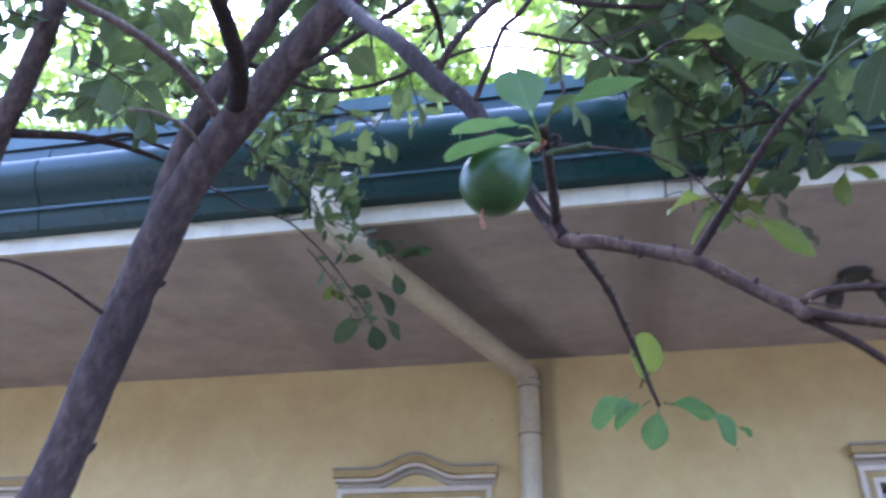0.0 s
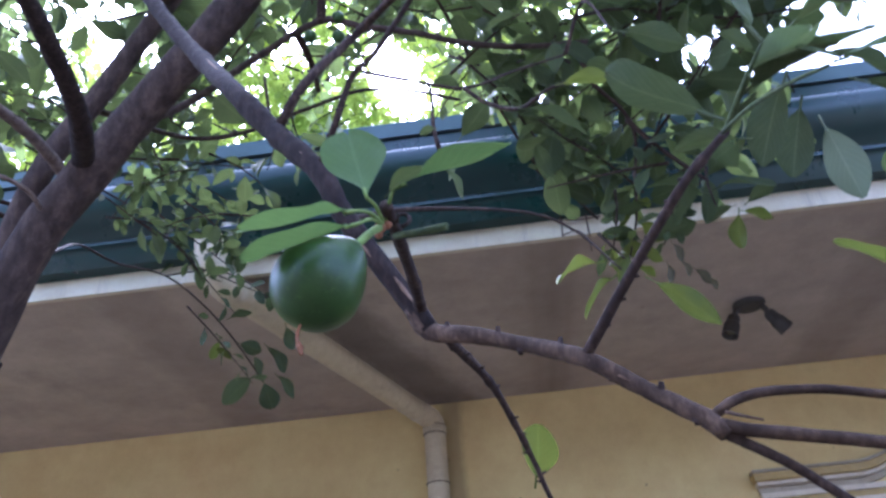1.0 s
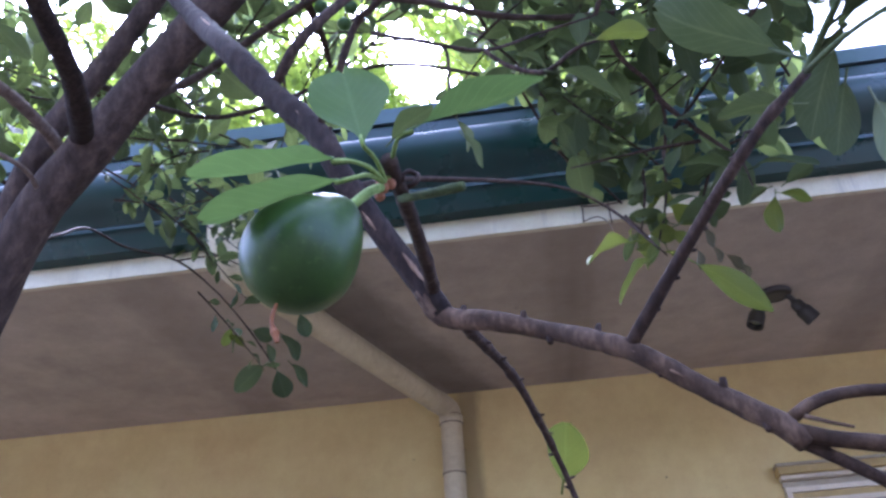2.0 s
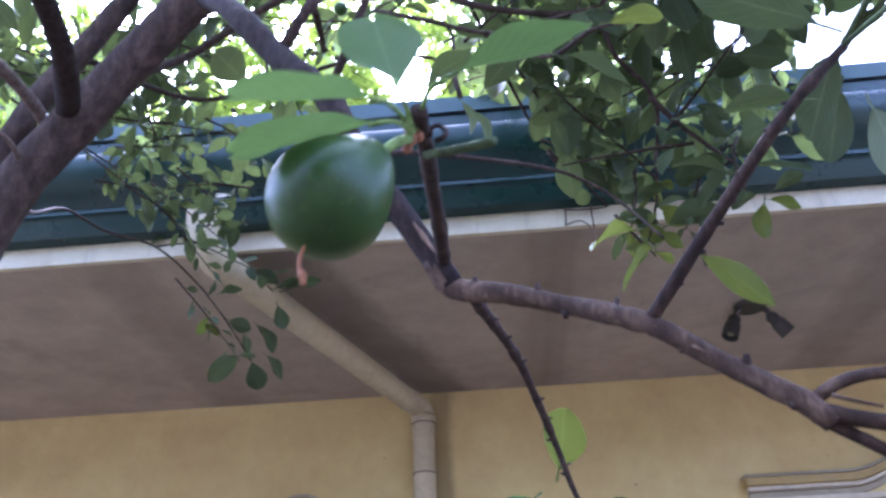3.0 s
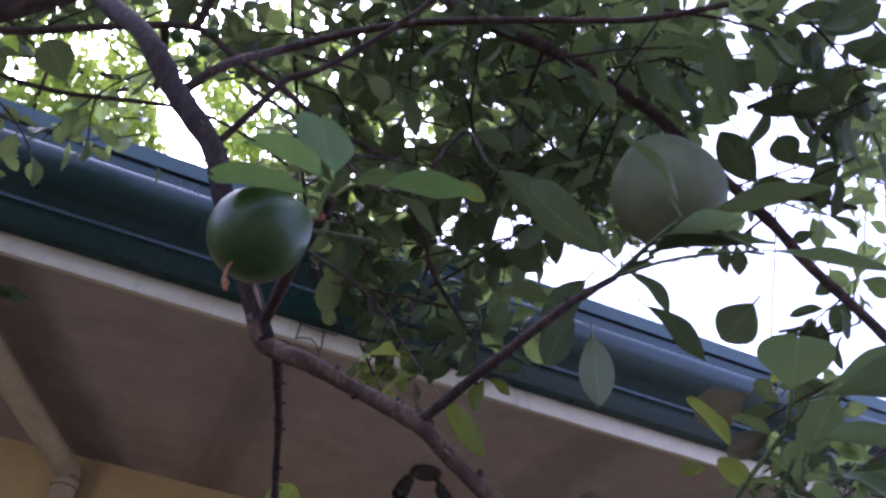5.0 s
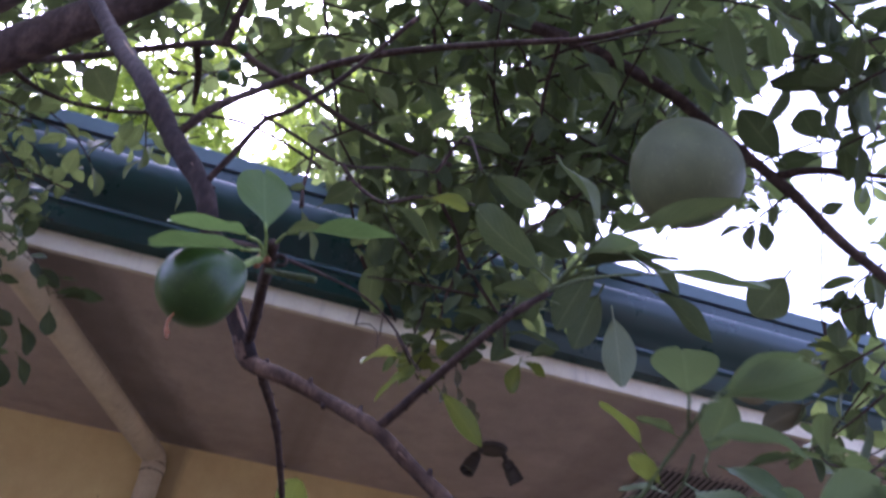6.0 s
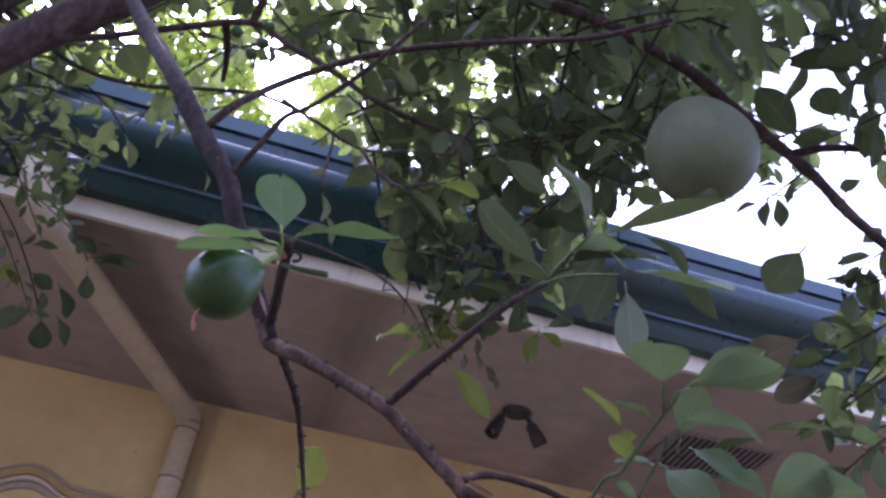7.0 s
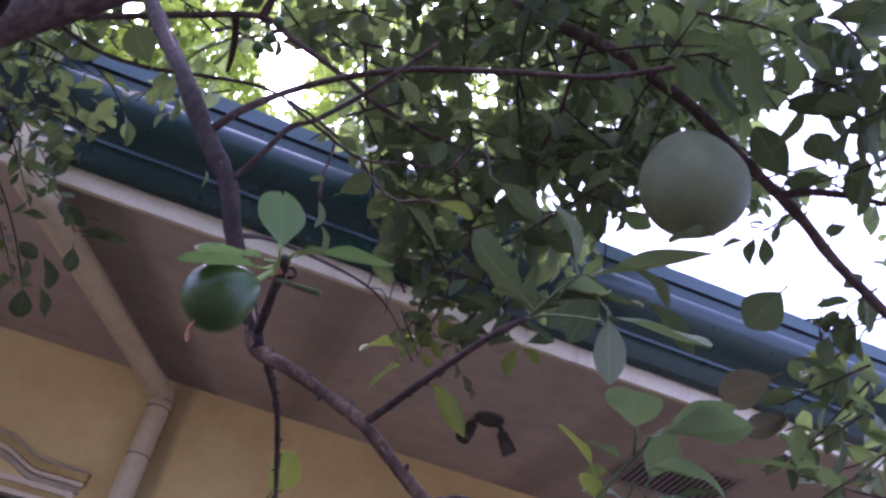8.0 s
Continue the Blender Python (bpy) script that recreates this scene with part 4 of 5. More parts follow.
for b, t, w, roll, kind, shape in (((0.330, -3.550, 1.500), (0.3185, -3.537, 1.550), 0.54, -34, 'f', 8), ((0.327, -3.562, 1.485), (0.295, -3.602, 1.454), 0.36, -8, 'f', 7),
                                   ((0.326, -3.550, 1.487), (0.284, -3.568, 1.464), 0.40, -4, 'f', 7), ((0.340, -3.537, 1.513), (0.392, -3.561, 1.511), 0.44, 20, 'f', 7)):
    leaf(b, t, w, roll, kind, shape)
    b = Vector(b)
    mid = (b + Vector(CLUSTER)) / 2 + Vector((0, 0, 0.003))
    way = (Vector(t) - b).normalized()
    on_tree(part("leaf_stalk", tube(bmesh.new(), [CLUSTER, mid, b, b + way * 0.006], 0.0010, 0.0007, 8, 0.002), STALK, None, "", True))
leaf((0.348, -3.336, 1.682), (0.364, -3.329, 1.655), 0.50, 12, 'm', 0)
leaf((0.337, -3.547, 1.501), (0.354, -3.558, 1.509), 0.52, 15, 'm', 0)
# end of the hanging twig
leaf((0.379, -3.202, 1.468), (0.343, -3.212, 1.438), 0.56, 47, 'g')
leaf((0.387, -3.199, 1.461), (0.360, -3.224, 1.443), 0.56, 62, 'g')
leaf((0.397, -3.195, 1.464), (0.364, -3.174, 1.452), 0.56, 9, 'g')
leaf((0.404, -3.194, 1.459), (0.395, -3.187, 1.423), 0.65, -1, 'g')
leaf((0.408, -3.195, 1.462), (0.446, -3.218, 1.441), 0.56, -24, 'g')
leaf((0.441, -3.220, 1.448), (0.463, -3.223, 1.415), 0.56, -43, 'g')
leaf((0.460, -3.227, 1.429), (0.473, -3.226, 1.421), 0.56, -24, 'g')
leaf((0.390, -3.186, 1.479), (0.400, -3.222, 1.518), 0.62, -40, 'y', 0)
# tip of the rising twig
limb('twig', GREENSTEM, 0.0010, 0.0008, [(0.508, -3.545, 1.559), (0.512, -3.566, 1.540), (0.516, -3.588, 1.511)], 0.03, 0.0)
leaf((0.515, -3.584, 1.513), (0.558, -3.621, 1.492), 0.40, 32, 'n', 7)
leaf((0.508, -3.538, 1.561), (0.586, -3.578, 1.595), 0.20, 9, 'd', 7)
leaf((0.509, -3.550, 1.560), (0.490, -3.540, 1.633), 0.34, 30, 'm', 0)
leaf((0.499, -3.503, 1.557), (0.446, -3.489, 1.608), 0.37, 19, 'd', 2)
leaf((0.504, -3.518, 1.558), (0.527, -3.574, 1.546), 0.46, -6, 'm', 1)
leaf((0.502, -3.508, 1.556), (0.538, -3.577, 1.552), 0.42, 15, 'm', 3)
leaf((0.505, -3.528, 1.560), (0.511, -3.590, 1.527), 0.22, -21, 'n', 7)
leaf((0.500, -3.500, 1.553), (0.513, -3.513, 1.562), 0.46, -4, 'm', 3)
# leaves on thin twigs between the near branch and the crown
leaf((0.339, -3.236, 1.782), (0.352, -3.227, 1.751), 0.52, 10, 'm')
leaf((0.340, -3.247, 1.796), (0.323, -3.256, 1.788), 0.55, 20, 'm')
leaf((0.354, -3.184, 1.830), (0.387, -3.215, 1.848), 0.5, -15, 'm')
leaf((0.414, -3.270, 1.789), (0.474, -3.272, 1.762), 0.42, 12, 'm')
leaf((0.442, -3.326, 1.758), (0.484, -3.342, 1.750), 0.38, -20, 'y')
leaf((0.507, -3.263, 1.825), (0.480, -3.277, 1.829), 0.55, 15, 'm')
leaf((0.495, -3.237, 1.948), (0.546, -3.255, 1.936), 0.5, -12, 'm')
leaf((0.530, -3.246, 2.017), (0.579, -3.263, 2.003), 0.55, 25, 'd')
leaf((0.627, -3.150, 2.111), (0.672, -3.173, 2.099), 0.5, 10, 'd')
leaf((0.456, -3.160, 2.020), (0.487, -3.197, 2.033), 0.5, 30, 'm')
leaf((0.435, -3.231, 1.952), (0.392, -3.233, 1.940), 0.45, -8, 'm')
leaf((0.390, -3.180, 1.902), (0.427, -3.182, 1.882), 0.5, 18, 'm')
leaf((0.505, -3.287, 1.852), (0.566, -3.292, 1.821), 0.4, -24, 'm')
leaf((0.211, -3.180, 1.808), (0.222, -3.175, 1.784), 0.5, 8, 'm')
leaf((0.368, -3.180, 1.902), (0.336, -3.200, 1.907), 0.5, 14, 'm')
leaf((0.376, -3.183, 2.048), (0.419, -3.180, 2.026), 0.5, -18, 'm')
leaf((0.670, -3.142, 2.016), (0.689, -3.188, 2.035), 0.5, 22, 'd')
leaf((0.610, -3.222, 1.899), (0.650, -3.230, 1.871), 0.46, -9, 'm')
leaf((0.634, -3.250, 2.124), (0.686, -3.251, 2.091), 0.5, 5, 'd')
leaf((0.745, -3.227, 2.130), (0.710, -3.195, 2.103), 0.45, 12, 'd')
# the near shoot
leaf((0.556, -3.550, 1.467), (0.533, -3.584, 1.477), 0.74, -7, 'h')
leaf((0.565, -3.552, 1.468), (0.590, -3.610, 1.462), 0.4, -27, 'b', 7)
leaf((0.567, -3.552, 1.471), (0.586, -3.602, 1.475), 0.36, -11, 'n', 7)
leaf((0.561, -3.532, 1.456), (0.535, -3.534, 1.463), 0.36, -1, 'm', 0)
leaf((0.550, -3.516, 1.451), (0.520, -3.526, 1.472), 0.3, -17, 'y', 0)
leaf((0.574, -3.532, 1.447), (0.577, -3.553, 1.474), 0.62, -27, 'n', 0)
leaf((0.566, -3.545, 1.451), (0.592, -3.592, 1.446), 0.3, -20, 'n', 9)
leaf((0.578, -3.545, 1.436), (0.594, -3.578, 1.437), 0.28, 15, 'm', 7)
leaf((0.562, -3.530, 1.433), (0.575, -3.563, 1.401), 0.56, 45, 'b')
leaf((0.572, -3.545, 1.439), (0.582, -3.578, 1.415), 0.5, 25, 'b', 0)
leaf((0.601, -3.563, 1.408), (0.615, -3.601, 1.418), 0.6, -59, 'b')
leaf((0.559, -3.516, 1.435), (0.541, -3.514, 1.450), 0.52, 32, 'y', 0)
leaf((0.581, -3.555, 1.421), (0.597, -3.582, 1.409), 0.56, -32, 'n')
leaf((0.611, -3.572, 1.412), (0.629, -3.608, 1.410), 0.56, -31, 'b')
leaf((0.545, -3.500, 1.430), (0.563, -3.505, 1.422), 0.56, -22, 'n')
leaf((0.601, -3.434, 1.496), (0.587, -3.424, 1.496), 0.6, 63, 'y')
# pale colour stands in for sky reflected off this narrow leaf
leaf((0.658, -3.351, 1.517), (0.641, -3.309, 1.535), 0.16, 24, 'p')
# single leaves before the gutter, the soffit and the sky
leaf((0.800, -2.985, 1.971), (0.841, -2.935, 1.874), 0.44, -4, 'p', 0)
leaf((0.836, -2.890, 2.087), (0.809, -2.824, 1.992), 0.56, 29, 'd')
leaf((0.750, -3.140, 1.937), (0.818, -3.147, 1.896), 0.34, -2, 'd')
leaf((0.761, -3.153, 1.880), (0.845, -3.163, 1.822), 0.34, -4, 'd')
leaf((0.708, -3.146, 1.907), (0.672, -3.073, 1.845), 0.56, 13, 'd')
leaf((0.608, -3.252, 1.739), (0.545, -3.241, 1.754), 0.4, 11, 'd')
leaf((1.165, -2.941, 2.191), (1.121, -2.880, 2.115), 0.74, 56, 'd')
leaf((1.268, -2.786, 2.121), (1.170, -2.735, 2.053), 0.56, 57, 'w')
leaf((1.249, -2.836, 2.009), (1.191, -2.769, 1.975), 0.6, 60, 'w')
leaf((1.432, -2.677, 2.194), (1.379, -2.671, 2.243), 0.6, 45, 'm')
leaf((1.501, -2.677, 2.311), (1.459, -2.628, 2.297), 0.56, 30, 'y')
leaf((1.067, -3.088, 2.268), (0.978, -3.110, 2.342), 0.6, 25, 'd')
leaf((1.097, -3.137, 2.286), (1.056, -3.157, 2.328), 0.9, 14, 'd')
leaf((0.852, -3.198, 1.988), (0.773, -3.193, 1.957), 0.4, 4, 'm')
leaf((-0.019, -2.753, 2.280), (-0.065, -2.817, 2.302), 0.7, 39, 'd')
leaf((1.239, -2.981, 2.189), (1.258, -3.018, 2.206), 0.7, -50, 'd')
leaf((1.213, -3.052, 2.277), (1.187, -3.018, 2.269), 0.6, 49, 'd')
leaf((0.501, -3.215, 1.637), (0.557, -3.199, 1.599), 0.36, -36, 'y', 3)
leaf((0.475, -3.245, 1.626), (0.436, -3.251, 1.593), 0.46, 8, 'y')
leaf((0.469, -3.224, 1.651), (0.422, -3.249, 1.631), 0.46, 8, 'y')
leaf((0.607, -2.698, 1.987), (0.685, -2.746, 1.994), 0.56, -20, 'm')
leaf((0.630, -2.737, 2.040), (0.579, -2.721, 2.032), 0.56, 5, 'm')
leaf((0.634, -2.740, 2.042), (0.654, -2.767, 2.072), 0.56, 5, 'm')
leaf((0.780, -2.669, 2.055), (0.772, -2.632, 2.000), 0.56, 0, 'y')
leaf((0.780, -2.666, 2.051), (0.829, -2.671, 2.030), 0.56, -4, 'y')
leaf((0.777, -2.671, 2.060), (0.730, -2.651, 2.053), 0.56, 13, 'm')
leaf((0.788, -2.673, 2.056), (0.830, -2.701, 2.073), 0.56, -29, 'm')
leaf((0.615, -2.701, 1.989), (0.552, -2.706, 2.016), 0.56, 11, 'm')
leaf((0.599, -2.680, 1.959), (0.584, -2.705, 2.006), 0.56, -28, 'm')
leaf((0.691, -2.539, 2.086), (0.712, -2.523, 2.050), 0.56, 12, 'w')
leaf((0.704, -2.524, 2.056), (0.720, -2.512, 2.027), 0.56, 12, 'w')
leaf((0.722, -2.519, 2.039), (0.752, -2.511, 2.008), 0.56, -5, 'w')
leaf((0.680, -2.519, 2.057), (0.688, -2.500, 2.021), 0.56, 36, 'w')
leaf((0.740, -2.515, 2.022), (0.761, -2.508, 1.998), 0.56, -2, 'w')
# twig hanging under the eave
leaf((-0.431, -1.435, 2.440), (-0.539, -1.432, 2.356), 0.56, 32, 'd')
leaf((-0.413, -1.424, 2.427), (-0.389, -1.374, 2.338), 0.6, -38, 't')
leaf((-0.376, -1.420, 2.444), (-0.313, -1.371, 2.378), 0.56, -13, 'd')
leaf((-0.394, -1.488, 2.519), (-0.327, -1.430, 2.445), 0.56, -10, 'm')
leaf((-0.476, -1.515, 2.519), (-0.404, -1.479, 2.496), 0.6, -62, 't')
leaf((-0.432, -1.484, 2.489), (-0.407, -1.447, 2.432), 0.56, -18, 't')
leaf((-0.325, -1.501, 2.578), (-0.305, -1.454, 2.503), 0.6, -33, 'm')
leaf((-0.488, -1.490, 2.463), (-0.531, -1.526, 2.502), 0.56, 13, 'y')
leaf((-0.521, -1.536, 2.528), (-0.551, -1.514, 2.466), 0.56, -15, 'y')
leaf((-0.403, -1.570, 2.655), (-0.311, -1.532, 2.637), 0.56, -32, 'm')
leaf((-0.332, -1.522, 2.611), (-0.236, -1.514, 2.642), 0.56, -7, 'm')
leaf((-0.314, -1.512, 2.604), (-0.188, -1.509, 2.652), 0.56, 0, 'm')
leaf((-0.499, -1.558, 2.580), (-0.424, -1.551, 2.612), 0.56, -14, 'm')

# ---- the crown: many leafy sprigs ----
def sprig(rng, foot, way, length, count, size, spread=0.9, droop=0.35):
    """A bent twig's points, and base, tip, width and roll for each of its leaves."""
    way = Vector(way).normalized()
    side = way.orthogonal().normalized()
    bend = Vector((rng.uniform(-1, 1), rng.uniform(-1, 1), rng.uniform(-1, 0.4))) * 0.25 * length
    pts = [Vector(foot) + way * length * s + bend * s * s for s in (0, 0.35, 0.7, 1)]
    leaves = []
    for k in range(count):
        s = 0.12 + 0.88 * (k + rng.random() * 0.6) / count
        q = Vector(foot) + way * length * s + bend * s * s
        a = 2.4 * k + rng.uniform(-0.5, 0.5)
        out = (Matrix.Rotation(a, 3, way) @ side) * spread + way * rng.uniform(0.2, 0.9) + Vector((0, 0, -droop * rng.random()))
        out.normalize()
        n = size * rng.uniform(0.6, 1.2)
        leaves.append((q, q + out * n, rng.uniform(0.36, 0.60), rng.gauss(0, 32)))
    return pts, leaves


def foliage(name, leaves, mat, parent_fix, label=""):
    """Many leaves in one mesh."""
    vs, fs, uvs, off = [], [], [], 0
    for j, (b, t, w, roll) in enumerate(leaves):
        sv, sf, su = SHAPES[ORDER[j % len(ORDER)]]
        m = np.array(leaf_frame(b, t, w, roll))
        vs.append(sv @ m[:3, :3].T + m[:3, 3])
        fs.extend([tuple(i + off for i in f) for f in sf])
        uvs.extend([c for f in sf for i in f for c in su[i]])
        off += len(sv)
    me = bpy.data.meshes.new(name)
    me.from_pydata(np.concatenate(vs).tolist(), [], fs)
    me.uv_layers.new(name="UVMap").data.foreach_set("uv", uvs)
    me.polygons.foreach_set("use_smooth", [True] * len(me.polygons))
    me.materials.append(mat)
    return parent_fix(tagged(new(name, me), label, kind="stuff"))


# gaps cut through the crown as cones from the camera's place, to show sky: a point 2 m along, radius there
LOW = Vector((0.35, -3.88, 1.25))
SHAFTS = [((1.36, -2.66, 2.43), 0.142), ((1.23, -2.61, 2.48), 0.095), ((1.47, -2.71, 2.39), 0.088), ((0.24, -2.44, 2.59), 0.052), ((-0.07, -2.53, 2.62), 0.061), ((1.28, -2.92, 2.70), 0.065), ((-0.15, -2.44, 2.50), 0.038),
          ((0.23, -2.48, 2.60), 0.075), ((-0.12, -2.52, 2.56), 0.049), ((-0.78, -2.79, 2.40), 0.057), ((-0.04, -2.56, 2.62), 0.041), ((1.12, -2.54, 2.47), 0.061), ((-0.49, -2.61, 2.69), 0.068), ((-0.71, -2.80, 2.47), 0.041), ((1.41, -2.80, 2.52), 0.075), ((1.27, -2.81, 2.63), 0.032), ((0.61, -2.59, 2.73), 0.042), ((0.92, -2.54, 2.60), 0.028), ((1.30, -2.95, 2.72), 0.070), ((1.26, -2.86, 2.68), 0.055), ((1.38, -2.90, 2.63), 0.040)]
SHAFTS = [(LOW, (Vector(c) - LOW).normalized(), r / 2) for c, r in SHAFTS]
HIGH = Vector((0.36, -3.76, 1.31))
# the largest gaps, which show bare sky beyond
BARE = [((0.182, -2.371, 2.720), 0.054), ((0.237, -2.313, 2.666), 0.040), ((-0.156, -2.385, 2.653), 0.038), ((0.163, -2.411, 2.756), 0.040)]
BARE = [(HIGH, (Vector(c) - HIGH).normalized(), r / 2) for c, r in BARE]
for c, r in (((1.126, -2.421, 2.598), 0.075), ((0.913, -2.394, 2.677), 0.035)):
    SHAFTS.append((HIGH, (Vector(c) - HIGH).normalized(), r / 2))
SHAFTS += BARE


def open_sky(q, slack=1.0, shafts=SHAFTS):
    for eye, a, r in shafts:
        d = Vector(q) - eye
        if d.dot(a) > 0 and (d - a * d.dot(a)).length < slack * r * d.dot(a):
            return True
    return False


def under_crown(q):
    """Whether a point lies below the ragged lower edge of the crown, which hangs lowest before the middle of the gutter."""
    d = Vector(q) - LOW
    if d.y < 0.2:
        return False
    a, slope = d.x / d.y, d.z / d.y
    edge = 0.87
    for mid, half, low in ((0.28, 0.26, 0.62), (-0.40, 0.20, 0.62), (0.95, 0.30, 0.60)):
        k = max(0.0, 1 - abs(a - mid) / half)
        edge = min(edge, 0.87 + (low - 0.87) * min(1, 2.2 * k))
    return slope < edge + 0.05 * noise.noise(Vector((a * 9, 0, 0)))


def crown():
    rng = random.Random(21)
    twigs = bmesh.new()
    leaves = []
    # boxes of the crown: x, y, z from and to, sprigs, leaf length
    # boxes starting at y -3.9 and -5.3, mostly out of view, are added for shade
    for x0, x1, y0, y1, z0, z1, n, size in ((-1.6, 2.0, -3.0, -2.1, 2.60, 3.15, 240, 0.085), (-1.7, 2.1, -2.7, -1.3, 3.05, 3.9, 225, 0.09), (0.95, 1.7, -2.7, -1.6, 3.05, 3.9, 80, 0.095), (-2.3, 1.7, -3.9, -2.7, 3.0, 3.8, 180, 0.09),
                                            (0.30, 1.05, -3.0, -2.2, 1.95, 2.75, 100, 0.092), (0.55, 1.5, -3.4, -2.8, 2.30, 2.85, 46, 0.10), (-2.8, 0.9, -5.3, -3.7, 3.05, 3.95, 270, 0.11), (-0.75, -0.15, -2.4, -1.75, 2.50, 2.80, 14, 0.070),
                                            (1.25, 1.75, -2.9, -2.4, 1.85, 2.25, 18, 0.085), (-0.5, 0.3, -2.75, -2.2, 2.55, 2.85, 26, 0.08), (-1.6, -0.55, -2.8, -1.9, 2.45, 3.1, 85, 0.08), (0.3, 1.2, -2.9, -2.3, 2.70, 3.3, 115, 0.09)):
        for k in range(n):
            q = Vector((rng.uniform(x0, x1), rng.uniform(y0, y1), rng.uniform(z0, z1)))
            way = Vector((rng.uniform(-1, 1), rng.uniform(-1, 0.6), rng.uniform(-0.7, 0.35)))
            pts, ls = sprig(rng, q, way, rng.uniform(0.16, 0.34), rng.randint(7, 11), size)
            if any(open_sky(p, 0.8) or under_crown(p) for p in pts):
                continue
            if min((p - Vector((0.88, -3.09, 2.18))).length for p in pts) < 0.2:
                continue
            tube(twigs, pts, 0.0032, 0.0014, 5, 0.06)
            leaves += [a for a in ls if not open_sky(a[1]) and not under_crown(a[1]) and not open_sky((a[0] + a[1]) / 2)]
    tagged(on_tree(part("brushwood", twigs, TWIGBARK, None, "", True)), kind="stuff")
    near = [a for a in leaves if a[0].z < 2.62 and a[0].x > -0.2][:40]
    kept = {id(a) for a in near}
    for b, t, w, roll in near:
        leaf(b, t, w, roll, "m")
    leaves = [a for a in leaves if id(a) not in kept]
    # leaves hanging low before the gutter take a darker copy, shade put into its colour
    foliage("foliage", [a for a in leaves if a[0].z < 2.45 and a[0].x < 0.75 or a[0].z < 2.9 and a[0].x < 0.25], SHADED, on_tree)
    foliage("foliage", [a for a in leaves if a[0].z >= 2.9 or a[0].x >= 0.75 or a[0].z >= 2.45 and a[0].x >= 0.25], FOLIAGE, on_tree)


crown()

def spray(foot, end, kind, count, size, seed, mat=None):
    """A thin twig from foot to end with leaves of its own."""
    rng = random.Random(seed)
    foot, end = Vector(foot), Vector(end)
    pts, ls = sprig(rng, foot, end - foot, (end - foot).length, count, size, 0.9, 0.3)
    on_tree(part("twig", tube(bmesh.new(), pts, 0.0028, 0.0012, 6, 0.03, 0.1, seed), mat or TWIGBARK, None, "", True))
    for a in ls:
        if (foot - LOW).length > 1.62 and kind != "y":
            FAR.append(a)
        else:
            leaf(*a, kind)


FAR = []
spray((0.616, -2.723, 2.112), (0.616, -2.686, 1.963), 'y', 9, 0.055, 31)
spray((0.583, -2.703, 2.094), (0.582, -2.696, 1.992), 'm', 7, 0.05, 32)
spray((0.673, -2.761, 2.057), (0.635, -2.718, 1.970), 'm', 7, 0.05, 33)
spray((0.543, -2.703, 2.014), (0.594, -2.692, 1.942), 'y', 5, 0.045, 34)
spray((1.316, -2.952, 2.079), (1.231, -2.835, 2.027), 'm', 7, 0.075, 35)
spray((1.330, -2.909, 2.007), (1.249, -2.799, 1.907), 'm', 8, 0.08, 36)
spray((1.288, -2.931, 1.875), (1.201, -2.843, 1.802), 'm', 8, 0.08, 37)
spray((1.405, -2.836, 2.222), (1.356, -2.738, 2.160), 'y', 5, 0.06, 38)
spray((1.383, -2.877, 2.105), (1.342, -2.774, 2.018), 'm', 6, 0.08, 39)
spray((-0.620, -2.246, 2.625), (-0.421, -1.993, 2.601), 'm', 8, 0.085, 40)
spray((-0.514, -2.246, 2.693), (-0.299, -2.028, 2.707), 'm', 8, 0.085, 41)
spray((-0.558, -1.993, 2.697), (-0.376, -1.784, 2.599), 'm', 8, 0.085, 42)
spray((-0.279, -2.337, 2.598), (-0.113, -2.210, 2.595), 'm', 6, 0.085, 43)
spray((-0.508, -1.795, 2.635), (-0.286, -1.619, 2.574), 'm', 7, 0.07, 44)
spray((-0.602, -2.184, 2.562), (-0.432, -2.026, 2.639), 'm', 6, 0.08, 45)
spray((-0.801, -2.881, 2.464), (-0.659, -2.760, 2.481), 'd', 9, 0.09, 46)
spray((-0.808, -2.688, 2.609), (-0.598, -2.539, 2.630), 'd', 9, 0.09, 47)
spray((-0.801, -2.531, 2.629), (-0.654, -2.421, 2.630), 'd', 8, 0.08, 48)
spray((-0.874, -2.747, 2.441), (-0.785, -2.633, 2.413), 'd', 8, 0.08, 49)
spray((-0.547, -2.988, 2.377), (-0.468, -2.839, 2.463), 'd', 8, 0.1, 50)
spray((-0.560, -2.892, 2.283), (-0.475, -2.759, 2.303), 'd', 8, 0.11, 51)
spray((-0.432, -2.829, 2.620), (-0.393, -2.664, 2.648), 'd', 7, 0.1, 52)
spray((-0.711, -2.772, 2.524), (-0.596, -2.606, 2.619), 'd', 7, 0.1, 53)
spray((-0.578, -2.785, 2.635), (-0.506, -2.591, 2.664), 'd', 7, 0.09, 54)
spray((-0.611, -2.514, 2.676), (-0.515, -2.421, 2.645), 'd', 6, 0.09, 55)
spray((-0.636, -2.705, 2.363), (-0.562, -2.624, 2.337), 'd', 6, 0.09, 56)
spray((-0.543, -2.133, 2.576), (-0.375, -1.925, 2.568), 'd', 9, 0.07, 57)
spray((-0.500, -1.997, 2.598), (-0.378, -1.790, 2.446), 'd', 9, 0.06, 58)
spray((-0.486, -1.893, 2.447), (-0.333, -1.697, 2.292), 'd', 9, 0.06, 59)
spray((-0.464, -2.051, 2.693), (-0.350, -1.912, 2.653), 'd', 8, 0.065, 60)
spray((-0.518, -2.269, 2.591), (-0.361, -2.217, 2.619), 'd', 8, 0.07, 61)
spray((1.081, -3.306, 2.270), (1.026, -3.226, 2.257), 'd', 8, 0.1, 62)
